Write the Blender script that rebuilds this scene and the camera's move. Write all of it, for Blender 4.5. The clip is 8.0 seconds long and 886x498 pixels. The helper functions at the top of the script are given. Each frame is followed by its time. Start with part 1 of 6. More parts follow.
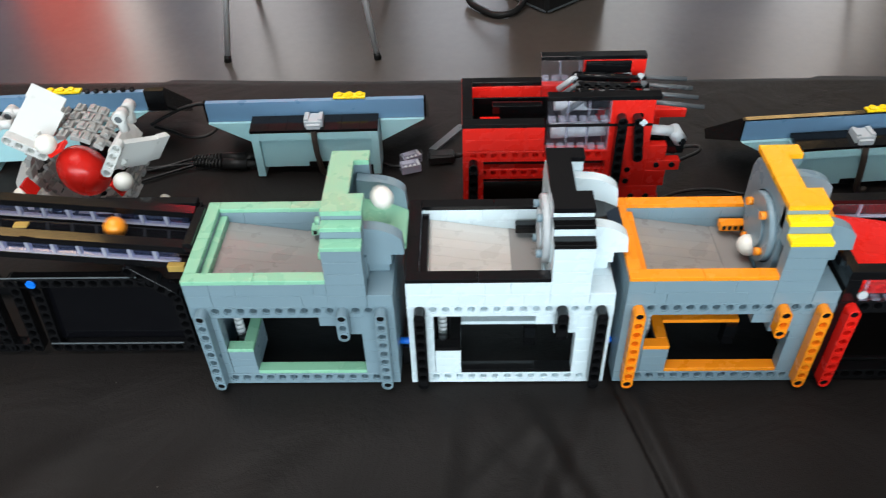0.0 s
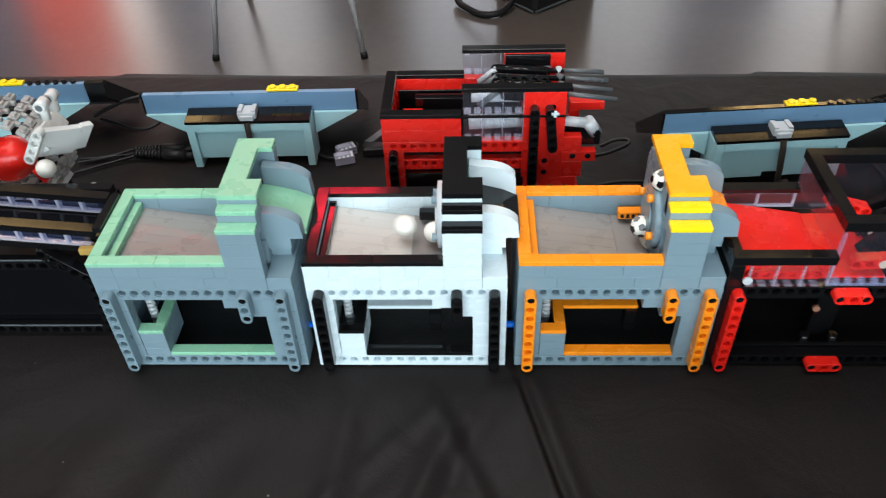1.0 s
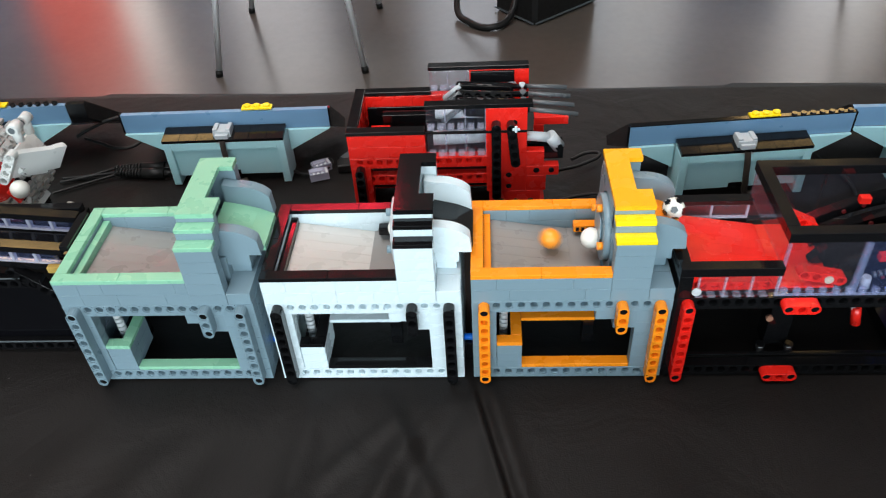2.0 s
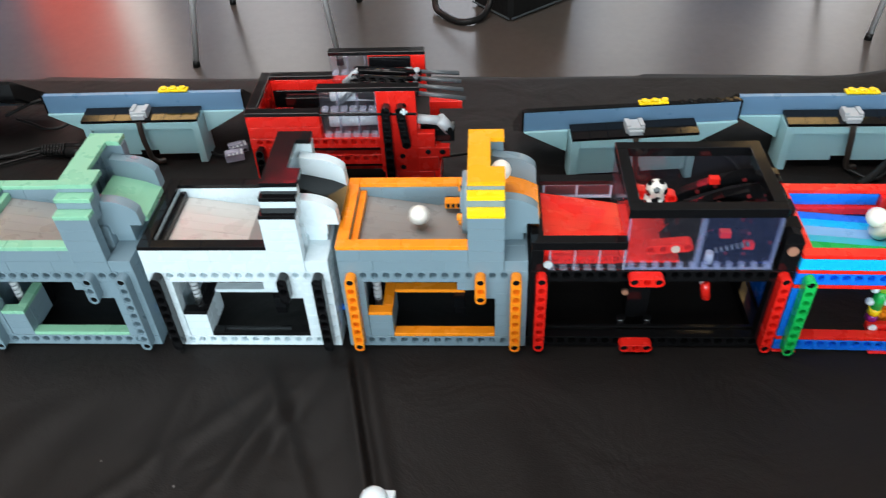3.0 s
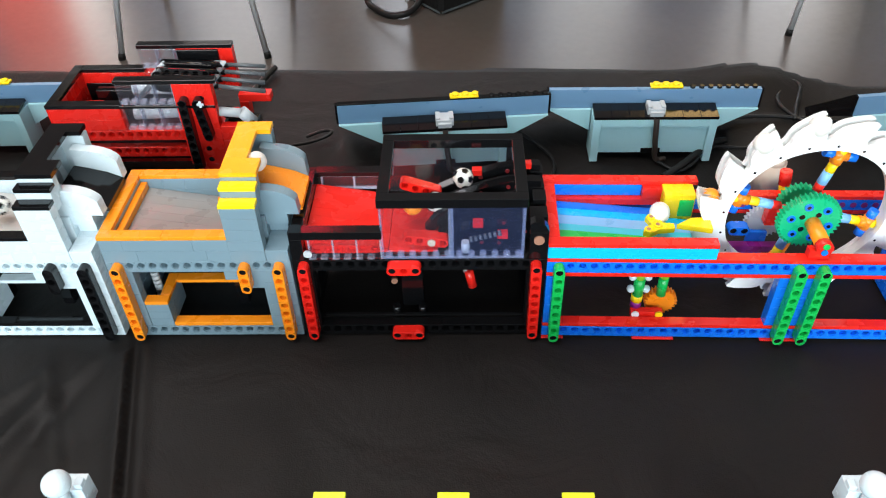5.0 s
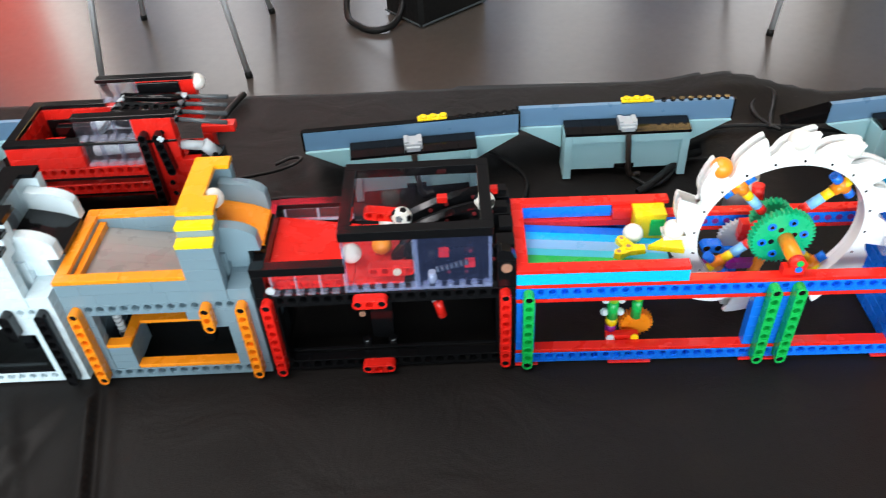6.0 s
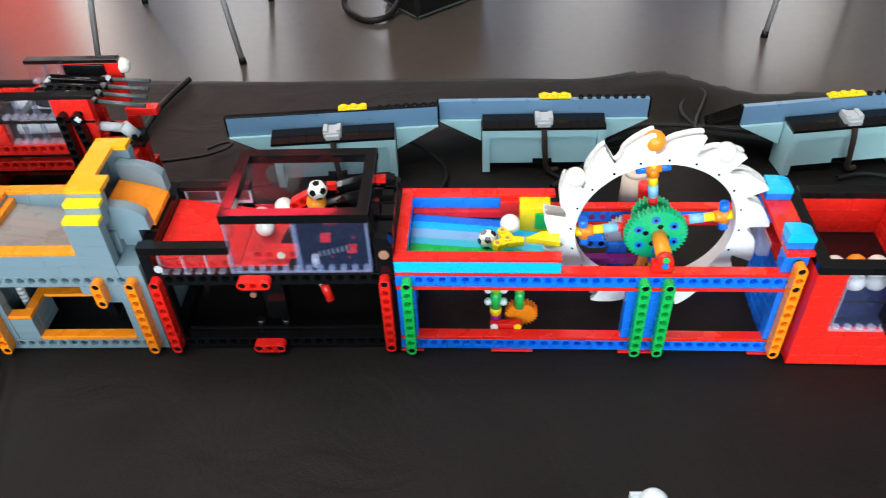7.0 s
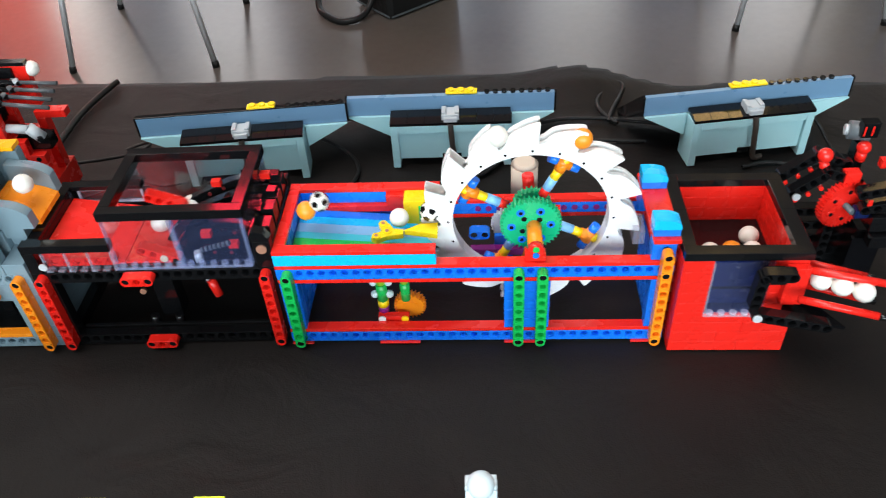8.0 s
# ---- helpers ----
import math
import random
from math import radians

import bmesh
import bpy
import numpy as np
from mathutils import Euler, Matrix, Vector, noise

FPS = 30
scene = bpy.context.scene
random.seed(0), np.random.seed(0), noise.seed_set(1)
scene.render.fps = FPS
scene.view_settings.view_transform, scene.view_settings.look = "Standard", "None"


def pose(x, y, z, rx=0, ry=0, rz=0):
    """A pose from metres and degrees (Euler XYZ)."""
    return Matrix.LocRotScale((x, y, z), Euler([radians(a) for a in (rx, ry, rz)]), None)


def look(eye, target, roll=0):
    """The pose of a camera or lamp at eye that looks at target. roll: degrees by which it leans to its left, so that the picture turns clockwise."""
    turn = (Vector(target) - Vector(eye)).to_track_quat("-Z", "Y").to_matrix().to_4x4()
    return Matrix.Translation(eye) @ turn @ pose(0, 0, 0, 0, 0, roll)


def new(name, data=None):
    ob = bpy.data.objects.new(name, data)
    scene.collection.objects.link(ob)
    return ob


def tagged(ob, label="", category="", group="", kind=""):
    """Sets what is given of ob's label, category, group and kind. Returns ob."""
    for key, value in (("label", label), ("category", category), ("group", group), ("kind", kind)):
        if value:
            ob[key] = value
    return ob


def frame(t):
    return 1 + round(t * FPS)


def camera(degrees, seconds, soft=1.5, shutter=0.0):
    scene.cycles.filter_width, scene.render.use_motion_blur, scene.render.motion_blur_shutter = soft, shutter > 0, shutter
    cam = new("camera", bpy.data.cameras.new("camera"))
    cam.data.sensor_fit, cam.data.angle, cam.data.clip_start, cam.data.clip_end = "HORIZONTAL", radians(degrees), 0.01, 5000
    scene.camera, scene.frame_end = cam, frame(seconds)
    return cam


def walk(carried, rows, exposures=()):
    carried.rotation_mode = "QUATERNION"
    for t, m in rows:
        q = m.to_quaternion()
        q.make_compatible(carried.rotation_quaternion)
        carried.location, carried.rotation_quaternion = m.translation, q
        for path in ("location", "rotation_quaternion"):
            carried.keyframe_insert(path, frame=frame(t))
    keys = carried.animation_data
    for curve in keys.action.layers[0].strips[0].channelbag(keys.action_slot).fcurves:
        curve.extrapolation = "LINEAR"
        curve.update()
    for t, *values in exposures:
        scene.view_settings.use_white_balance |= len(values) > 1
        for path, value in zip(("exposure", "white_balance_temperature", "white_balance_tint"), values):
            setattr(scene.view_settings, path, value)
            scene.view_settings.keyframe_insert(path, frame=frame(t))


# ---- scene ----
cam = camera(58.64, 8.0, soft=1.1, shutter=0.4)
PATH = [
    (0, (0.17311, -0.34040, 0.42215), (0.14495, 0.40779, -0.24074), -2.02),
    (0.2, (0.192, -0.342, 0.426), (0.132, 1.156, -0.899), -2.2),
    (0.5, (0.21400, -0.34513, 0.42136), (0.18145, 0.40492, -0.23922), -2.29),
    (0.7, (0.223, -0.348, 0.421), (0.152, 1.15, -0.902), -2.2),
    (1, (0.24312, -0.35638, 0.42171), (0.20469, 0.39290, -0.23944), -2.19),
    (1.2, (0.25468, -0.36442, 0.42122), (0.21473, 0.38636, -0.23813), -1.89),
    (2.3, (0.29811, -0.36115, 0.43185), (0.23813, 0.39751, -0.21687), -4.18),
    (2.5, (0.31308, -0.36634, 0.43260), (0.26081, 0.39246, -0.21662), -3.69),
    (2.7, (0.331, -0.375, 0.433), (0.222, 1.141, -0.866), -3.4),
    (3, (0.37288, -0.39088, 0.43226), (0.31468, 0.36394, -0.22109), -3.01),
    (3.2, (0.389, -0.395, 0.434), (0.291, 1.11, -0.88), -2.5),
    (3.5, (0.42150, -0.39465, 0.43500), (0.38137, 0.35883, -0.22125), -2.15),
    (3.7, (0.438, -0.393, 0.435), (0.365, 1.112, -0.881), -2.1),
    (4, (0.45957, -0.39090, 0.43237), (0.42471, 0.36029, -0.22680), -2.24),
    (4.2, (0.476, -0.392, 0.435), (0.41, 1.106, -0.89), -2.2),
    (4.5, (0.49932, -0.39544, 0.43385), (0.47006, 0.35310, -0.22858), -1.84),
    (4.7, (0.51303, -0.40010, 0.43288), (0.48725, 0.34898, -0.22911), -1.58),
    (5.8, (0.52408, -0.38150, 0.43688), (0.49659, 0.37512, -0.21640), -2.94),
    (6, (0.53811, -0.37816, 0.43512), (0.51697, 0.37981, -0.21682), -3.65),
    (6.2, (0.556, -0.374, 0.436), (0.521, 1.144, -0.866), -3.7),
    (6.5, (0.58173, -0.38441, 0.43936), (0.55863, 0.37455, -0.21137), -3.29),
    (6.7, (0.604, -0.386, 0.438), (0.538, 1.123, -0.872), -2.8),
    (7, (0.62888, -0.39268, 0.43979), (0.58851, 0.35890, -0.21862), -2.64),
    (7.2, (0.65, -0.392, 0.437), (0.568, 1.106, -0.885), -2.5),
    (7.5, (0.67851, -0.39585, 0.43618), (0.63717, 0.35293, -0.22535), -3.12),
    (7.7, (0.692, -0.395, 0.435), (0.613, 1.103, -0.888), -3.2),
    (8, (0.71473, -0.40047, 0.43730), (0.67071, 0.35133, -0.22063), -3.82),
]
walk(cam, [(t, look(eye, target, roll)) for t, eye, target, roll in PATH], exposures=[(0.0, 0.04), (2.5, 0.08), (4.0, 0.2), (4.5, 0.28), (6.5, 0.27), (8.0, 0.19)])

# ---- world, light ----
world = bpy.data.worlds.new("sky")
scene.world = world
world.use_nodes = True
wn = world.node_tree.nodes
sky = wn.new("ShaderNodeTexSky")
sky.sky_type, sky.sun_disc, sky.sun_elevation, sky.sun_rotation = "NISHITA", False, radians(42), radians(150)
world.node_tree.links.new(sky.outputs[0], wn["Background"].inputs[0])
wn["Background"].inputs[1].default_value = 0.12


def area_lamp(name, eye, target, sx, sy, watts, rgb):
    data = bpy.data.lights.new(name, "AREA")
    data.shape, data.size, data.size_y, data.energy, data.color = "RECTANGLE", sx, sy, watts, rgb
    ob = new(name, data)
    ob.matrix_world = look(eye, target)
    return ob


FLOOR_Z, HALL_H = -0.72, 4.2
area_lamp("skylight_lamp", (-0.5, -0.1, 3.35), (0.2, 0.0, 0), 3.4, 2.2, 116, (1.0, 0.96, 0.92))
area_lamp("window_lamp_front", (0.4, -5.2, 1.6), (0.4, 0, 0.1), 7.0, 2.6, 430, (0.80, 0.94, 1.0))
for wx, watts, tone in ((-3.4, 34, (1.0, 0.93, 0.88)), (-1.7, 22, (1.0, 0.95, 0.91)), (0.1, 16, (0.95, 0.97, 1.0)), (1.7, 17, (0.92, 0.96, 1.0)), (3.6, 21, (1.0, 0.97, 0.94))):
    area_lamp("window_lamp_back", (wx, 6.9, 1.9), (wx * 0.3, 1.5, 0), 0.9, 2.6, watts, tone)


# ---- materials ----
def shader(name):
    m = bpy.data.materials.new(name)
    m.use_nodes = True
    nt = m.node_tree
    return m, nt, nt.nodes["Principled BSDF"], nt.nodes.new, nt.links.new


def plastic(name, rgb, rough=0.3, mottling=0.022, bump=0.02, spec=0.5):
    """Moulded toy plastic: slight shade from piece to piece, smudged gloss, fine relief."""
    m, nt, p, node, link = shader(name)
    tc, n1, n2 = node("ShaderNodeTexCoord"), node("ShaderNodeTexNoise"), node("ShaderNodeTexNoise")
    n1.inputs["Scale"].default_value, n1.inputs["Detail"].default_value = 60, 4
    n2.inputs["Scale"].default_value, n2.inputs["Detail"].default_value = 900, 2
    info, mix, add = node("ShaderNodeObjectInfo"), node("ShaderNodeHueSaturation"), node("ShaderNodeMath")
    mul = node("ShaderNodeMath")
    mul.operation, mul.inputs[1].default_value = "MULTIPLY", 0.6
    link(tc.outputs["Object"], n1.inputs["Vector"])
    link(tc.outputs["Object"], n2.inputs["Vector"])
    link(n1.outputs["Fac"], mul.inputs[0])
    add.operation = "ADD"
    link(mul.outputs[0], add.inputs[0])
    link(info.outputs["Random"], add.inputs[1])
    rng = node("ShaderNodeMapRange")
    rng.inputs["From Min"].default_value, rng.inputs["From Max"].default_value = 0.2, 1.4
    rng.inputs["To Min"].default_value, rng.inputs["To Max"].default_value = 1 - mottling, 1 + mottling
    link(add.outputs[0], rng.inputs["Value"])
    mix.inputs["Color"].default_value = (*rgb, 1)
    link(rng.outputs[0], mix.inputs["Value"])
    link(mix.outputs[0], p.inputs["Base Color"])
    rr = node("ShaderNodeMapRange")
    rr.inputs["From Min"].default_value, rr.inputs["From Max"].default_value = 0.3, 0.7
    rr.inputs["To Min"].default_value, rr.inputs["To Max"].default_value = rough * 0.75, rough * 1.35
    link(n1.outputs["Fac"], rr.inputs["Value"])
    link(rr.outputs[0], p.inputs["Roughness"])
    b = node("ShaderNodeBump")
    b.inputs["Strength"].default_value, b.inputs["Distance"].default_value = bump, 0.0004
    link(n2.outputs["Fac"], b.inputs["Height"])
    link(b.outputs[0], p.inputs["Normal"])
    p.inputs["IOR"].default_value = 1.5
    p.inputs["Specular IOR Level"].default_value = spec
    return m


def clear_plastic(name, rgb, gloss=0.06, haze=0.0, haze_rgb=(0.3, 0.33, 0.7)):
    m, nt, p, node, link = shader(name)
    out = nt.nodes["Material Output"]
    tr, gl, mx, fr, ns, tc = node("ShaderNodeBsdfTransparent"), node("ShaderNodeBsdfGlossy"), node("ShaderNodeMixShader"), node("ShaderNodeLayerWeight"), node("ShaderNodeTexNoise"), node("ShaderNodeTexCoord")
    tr.inputs[0].default_value = (*rgb, 1)
    gl.inputs["Roughness"].default_value = gloss
    fr.inputs["Blend"].default_value = 0.25
    gain = node("ShaderNodeMath")
    gain.operation, gain.inputs[1].default_value, gain.inputs[2].default_value = "MULTIPLY_ADD", 0.35, 0.04
    ns.inputs["Scale"].default_value = 40
    bp = node("ShaderNodeBump")
    bp.inputs["Strength"].default_value, bp.inputs["Distance"].default_value = 0.15, 0.0006
    link(tc.outputs["Object"], ns.inputs["Vector"])
    link(ns.outputs["Fac"], bp.inputs["Height"])
    link(bp.outputs[0], gl.inputs["Normal"])
    link(fr.outputs["Facing"], gain.inputs[0])
    link(gain.outputs[0], mx.inputs[0])
    link(tr.outputs[0], mx.inputs[1])
    link(gl.outputs[0], mx.inputs[2])
    if haze:
        df, hz = node("ShaderNodeBsdfDiffuse"), node("ShaderNodeMixShader")
        df.inputs[0].default_value = (*haze_rgb, 1)
        hz.inputs[0].default_value = haze
        link(mx.outputs[0], hz.inputs[1])
        link(df.outputs[0], hz.inputs[2])
        link(hz.outputs[0], out.inputs["Surface"])
    else:
        link(mx.outputs[0], out.inputs["Surface"])
    nt.nodes.remove(p)
    return m


GREY = plastic("stone_grey_plastic", (0.185, 0.266, 0.312), 0.32)
SAGE = plastic("sage_green_plastic", (0.245, 0.52, 0.35), 0.28)
WHITE = plastic("white_plastic", (0.66, 0.76, 0.80), 0.25)
# brighter copy of the white: the wheel's overexposure put into its colour
WHEEL_WHITE_LIT = plastic("wheel_lit_white_plastic", (0.86, 0.86, 0.84), 0.25)
SILVER = plastic("pale_grey_plastic", (0.50, 0.53, 0.55), 0.3)
TREAD = plastic("warm_grey_plastic", (0.33, 0.325, 0.31), 0.38)
SCOOP = plastic("scoop_pale_grey_plastic", (0.60, 0.60, 0.58), 0.3)
DARK = plastic("dark_bluish_grey_plastic", (0.10, 0.115, 0.125), 0.34)
RAMP = plastic("ramp_grey_plastic", (0.27, 0.26, 0.25), 0.3)
RAMP_PALE = plastic("ramp_pale_plastic", (0.55, 0.53, 0.50), 0.3)
BLACK = plastic("black_plastic", (0.0052, 0.0052, 0.0058), 0.10, 0.1, spec=0.42)
ORANGE = plastic("light_orange_plastic", (0.95, 0.285, 0.012), 0.25)
ORANGE_PALE = plastic("pale_orange_plastic", (0.97, 0.42, 0.01), 0.25)
AMBER = plastic("orange_gear_plastic", (0.92, 0.26, 0.01), 0.3)
YELLOW = plastic("yellow_plastic", (0.98, 0.68, 0.01), 0.25)
RED = plastic("red_plastic", (0.79, 0.018, 0.011), 0.25)
BLUE = plastic("blue_plastic", (0.006, 0.175, 0.82), 0.25)
BLUE_DARK = plastic("navy_plastic", (0.004, 0.012, 0.07), 0.25)
AZURE = plastic("azure_plastic", (0.006, 0.48, 0.93), 0.25)
PALE_BLUE = plastic("pale_blue_plastic", (0.22, 0.50, 0.82), 0.3)
AQUA = plastic("aqua_plastic", (0.05, 0.55, 0.72), 0.3)
GREEN = plastic("green_plastic", (0.008, 0.48, 0.09), 0.27)
GEAR_GREEN = plastic("turquoise_green_plastic", (0.005, 0.45, 0.19), 0.27)
LIME = plastic("lime_plastic", (0.40, 0.75, 0.05), 0.3)
MAGENTA = plastic("magenta_plastic", (0.22, 0.01, 0.18), 0.3)
STEELBLUE = plastic("sand_blue_plastic", (0.145, 0.27, 0.415), 0.33)
TEAL = plastic("pale_teal_plastic", (0.42, 0.70, 0.74), 0.38)
NEON = plastic("neon_yellow_plastic", (0.72, 0.85, 0.02), 0.3)
BALL_WHITE = plastic("ball_white_plastic", (0.80, 0.77, 0.70), 0.3)
BALL_ORANGE = plastic("ball_orange_plastic", (0.95, 0.30, 0.02), 0.3)
BARREL = plastic("barrel_dark_plastic", (0.075, 0.08, 0.085), 0.22)
DARK_GLOSS = plastic("smoky_black_plastic", (0.003, 0.003, 0.004), 0.10, 0.1, spec=0.4)
RUBBER = plastic("cable_rubber", (0.010, 0.010, 0.010), 0.45, spec=0.3)
CABLE_BROWN = plastic("brown_black_ribbon", (0.035, 0.024, 0.018), 0.4)
COPPER = plastic("copper_brown_plastic", (0.36, 0.17, 0.11), 0.35)
DARK_RED = plastic("dark_red_plastic", (0.16, 0.012, 0.014), 0.3)
GOLD = plastic("gold_brown_plastic", (0.42, 0.27, 0.07), 0.2)
TAN = plastic("motor_cream_plastic", (0.62, 0.52, 0.42), 0.35)
CLEAR = clear_plastic("clear_plastic", (0.94, 0.94, 0.97), haze=0.012, haze_rgb=(0.5, 0.5, 0.66))
# clear pane whose bluish haze stands in for a window's reflection
WINDOW_SHEEN = clear_plastic("window_sheen_plastic", (0.90, 0.91, 0.98), haze=0.03, haze_rgb=(0.36, 0.40, 0.66))


def clear_edge(name, body=0.24, rgb=(0.62, 0.62, 0.74)):
    """The thick ribs and studs of clear pieces, which catch the light."""
    m, nt, p, node, link = shader(name)
    tr, mx = node("ShaderNodeBsdfTransparent"), node("ShaderNodeMixShader")
    p.inputs["Base Color"].default_value = (*rgb, 1)
    p.inputs["Roughness"].default_value = 0.12
    tr.inputs[0].default_value = (0.93, 0.93, 0.97, 1)
    mx.inputs[0].default_value = body
    link(tr.outputs[0], mx.inputs[1])
    link(p.outputs[0], mx.inputs[2])
    link(mx.outputs[0], nt.nodes["Material Output"].inputs["Surface"])
    return m


CLEAR_EDGE = clear_edge("clear_plastic_edge")
CLEAR_RIB = clear_edge("clear_plastic_rib", 0.42)
CLEAR_BLUE = clear_edge("clear_plastic_bluish_rib", 0.17, (0.42, 0.50, 0.78))
CLEAR_STUD = clear_edge("clear_plastic_stud", 0.15)
# blue haze: the chute sides' tint, and a painted reflection on the cover pane
TINTED = clear_plastic("bluish_clear_plastic", (0.84, 0.86, 0.97), haze=0.03, haze_rgb=(0.22, 0.30, 0.66))


def chrome_like(name, rgb, rough, metal):
    m, nt, p, node, link = shader(name)
    ns, rr = node("ShaderNodeTexNoise"), node("ShaderNodeMapRange")
    ns.inputs["Scale"].default_value = 35
    rr.inputs["To Min"].default_value, rr.inputs["To Max"].default_value = rough * 0.6, rough * 1.5
    link(ns.outputs["Fac"], rr.inputs["Value"])
    link(rr.outputs[0], p.inputs["Roughness"])
    p.inputs["Base Color"].default_value, p.inputs["Metallic"].default_value = (*rgb, 1), metal
    return m


CHROME = chrome_like("brushed_steel", (0.66, 0.67, 0.69), 0.35, 0.25)


def cloth_material():
    m, nt, p, node, link = shader("black_cloth")
    tc, n1, n2, vor = node("ShaderNodeTexCoord"), node("ShaderNodeTexNoise"), node("ShaderNodeTexNoise"), node("ShaderNodeTexVoronoi")
    n1.inputs["Scale"].default_value, n1.inputs["Detail"].default_value = 9, 5
    n2.inputs["Scale"].default_value = 900
    vor.inputs["Scale"].default_value = 26
    for n in (n1, n2, vor):
        link(tc.outputs["Object"], n.inputs["Vector"])
    ramp = node("ShaderNodeValToRGB")
    ramp.color_ramp.elements[0].color, ramp.color_ramp.elements[1].color = (0.0052, 0.0044, 0.0041, 1), (0.0136, 0.0113, 0.0104, 1)
    link(n1.outputs["Fac"], ramp.inputs[0])
    # lint specks
    less = node("ShaderNodeMath")
    less.operation, less.inputs[1].default_value = "LESS_THAN", 0.022
    link(vor.outputs["Distance"], less.inputs[0])
    mix = node("ShaderNodeMix")
    mix.data_type = "RGBA"
    mix.inputs["B"].default_value = (0.16, 0.15, 0.14, 1)
    link(less.outputs[0], mix.inputs["Factor"])
    link(ramp.outputs[0], mix.inputs["A"])
    link(mix.outputs["Result"], p.inputs["Base Color"])
    p.inputs["Roughness"].default_value = 0.55
    p.inputs["Specular IOR Level"].default_value = 0.17
    b = node("ShaderNodeBump")
    b.inputs["Strength"].default_value, b.inputs["Distance"].default_value = 0.6, 0.0004
    link(n2.outputs["Fac"], b.inputs["Height"])
    n3, crumple = node("ShaderNodeTexNoise"), node("ShaderNodeBump")
    n3.inputs["Scale"].default_value, n3.inputs["Detail"].default_value, n3.inputs["Distortion"].default_value = 14, 7, 0.8
    link(tc.outputs["Object"], n3.inputs["Vector"])
    crumple.inputs["Strength"].default_value, crumple.inputs["Distance"].default_value = 0.5, 0.006
    link(n3.outputs["Fac"], crumple.inputs["Height"])
    link(b.outputs[0], crumple.inputs["Normal"])
    link(crumple.outputs[0], p.inputs["Normal"])
    return m


def floor_material():
    m, nt, p, node, link = shader("polished_concrete")
    tc, n1, n2 = node("ShaderNodeTexCoord"), node("ShaderNodeTexNoise"), node("ShaderNodeTexNoise")
    n1.inputs["Scale"].default_value, n1.inputs["Detail"].default_value = 1.4, 7
    n2.inputs["Scale"].default_value, n2.inputs["Detail"].default_value = 45, 6
    for n in (n1, n2):
        link(tc.outputs["Object"], n.inputs["Vector"])
    ramp = node("ShaderNodeValToRGB")
    ramp.color_ramp.elements[0].position, ramp.color_ramp.elements[1].position = 0.3, 0.75
    ramp.color_ramp.elements[0].color, ramp.color_ramp.elements[1].color = (0.086, 0.073, 0.064, 1), (0.108, 0.092, 0.081, 1)
    mx = node("ShaderNodeMath")
    mx.operation, mx.inputs[1].default_value = "MULTIPLY_ADD", 0.35
    link(n2.outputs["Fac"], mx.inputs[0])
    link(n1.outputs["Fac"], mx.inputs[2])
    sub = node("ShaderNodeMath")
    sub.operation, sub.inputs[1].default_value = "SUBTRACT", 0.17
    link(mx.outputs[0], sub.inputs[0])
    link(sub.outputs[0], ramp.inputs[0])
    link(ramp.outputs[0], p.inputs["Base Color"])
    rr = node("ShaderNodeMapRange")
    rr.inputs["From Min"].default_value, rr.inputs["From Max"].default_value = 0.3, 0.7
    rr.inputs["To Min"].default_value, rr.inputs["To Max"].default_value = 0.20, 0.27
    link(n1.outputs["Fac"], rr.inputs["Value"])
    link(rr.outputs[0], p.inputs["Roughness"])
    b = node("ShaderNodeBump")
    b.inputs["Strength"].default_value, b.inputs["Distance"].default_value = 0.05, 0.002
    link(n2.outputs["Fac"], b.inputs["Height"])
    link(b.outputs[0], p.inputs["Normal"])
    return m


CLOTH, CONCRETE = cloth_material(), floor_material()
PLASTER = plastic("wall_plaster", (0.42, 0.41, 0.40), 0.8, 0.06, 0.2)


# ---- mesh tools (millimetres in, metres out) ----
MM = 0.001
STUD, BRICK, PLATE = 8.0, 9.6, 3.2


def add_box(bm, x0, x1, y0, y1, z0, z1, b=0.3):
    """A box with chamfered edges; sizes in millimetres."""
    lo, hi = (x0, y0, z0), (x1, y1, z1)
    b = min(b, 0.45 * min(hi[i] - lo[i] for i in range(3)))
    vs = {}
    for cx in (0, 1):
        for cy in (0, 1):
            for cz in (0, 1):
                c = (cx, cy, cz)
                for a in range(3):
                    co = [(hi[i] if c[i] else lo[i]) + (0 if i == a else (-b if c[i] else b)) for i in range(3)]
                    vs[c, a] = bm.verts.new([v * MM for v in co])
    for a in range(3):
        i, j = [k for k in range(3) if k != a]
        for s in (0, 1):
            def corner(u, v):
                c = [0, 0, 0]
                c[a], c[i], c[j] = s, u, v
                return vs[tuple(c), a]
            loop = [corner(0, 0), corner(1, 0), corner(1, 1), corner(0, 1)]
            flip = (s == 1) == (a == 1)
            bm.faces.new(loop[::-1] if flip else loop)
    for a in range(3):
        i, j = [k for k in range(3) if k != a]
        for u in (0, 1):
            for v in (0, 1):
                c0, c1 = [0, 0, 0], [0, 0, 0]
                c0[i], c0[j], c1[i], c1[j] = u, v, u, v
                c1[a] = 1
                bm.faces.new((vs[tuple(c0), i], vs[tuple(c1), i], vs[tuple(c1), j], vs[tuple(c0), j]))
    for c in {k[0] for k in vs}:
        bm.faces.new((vs[c, 0], vs[c, 1], vs[c, 2]))


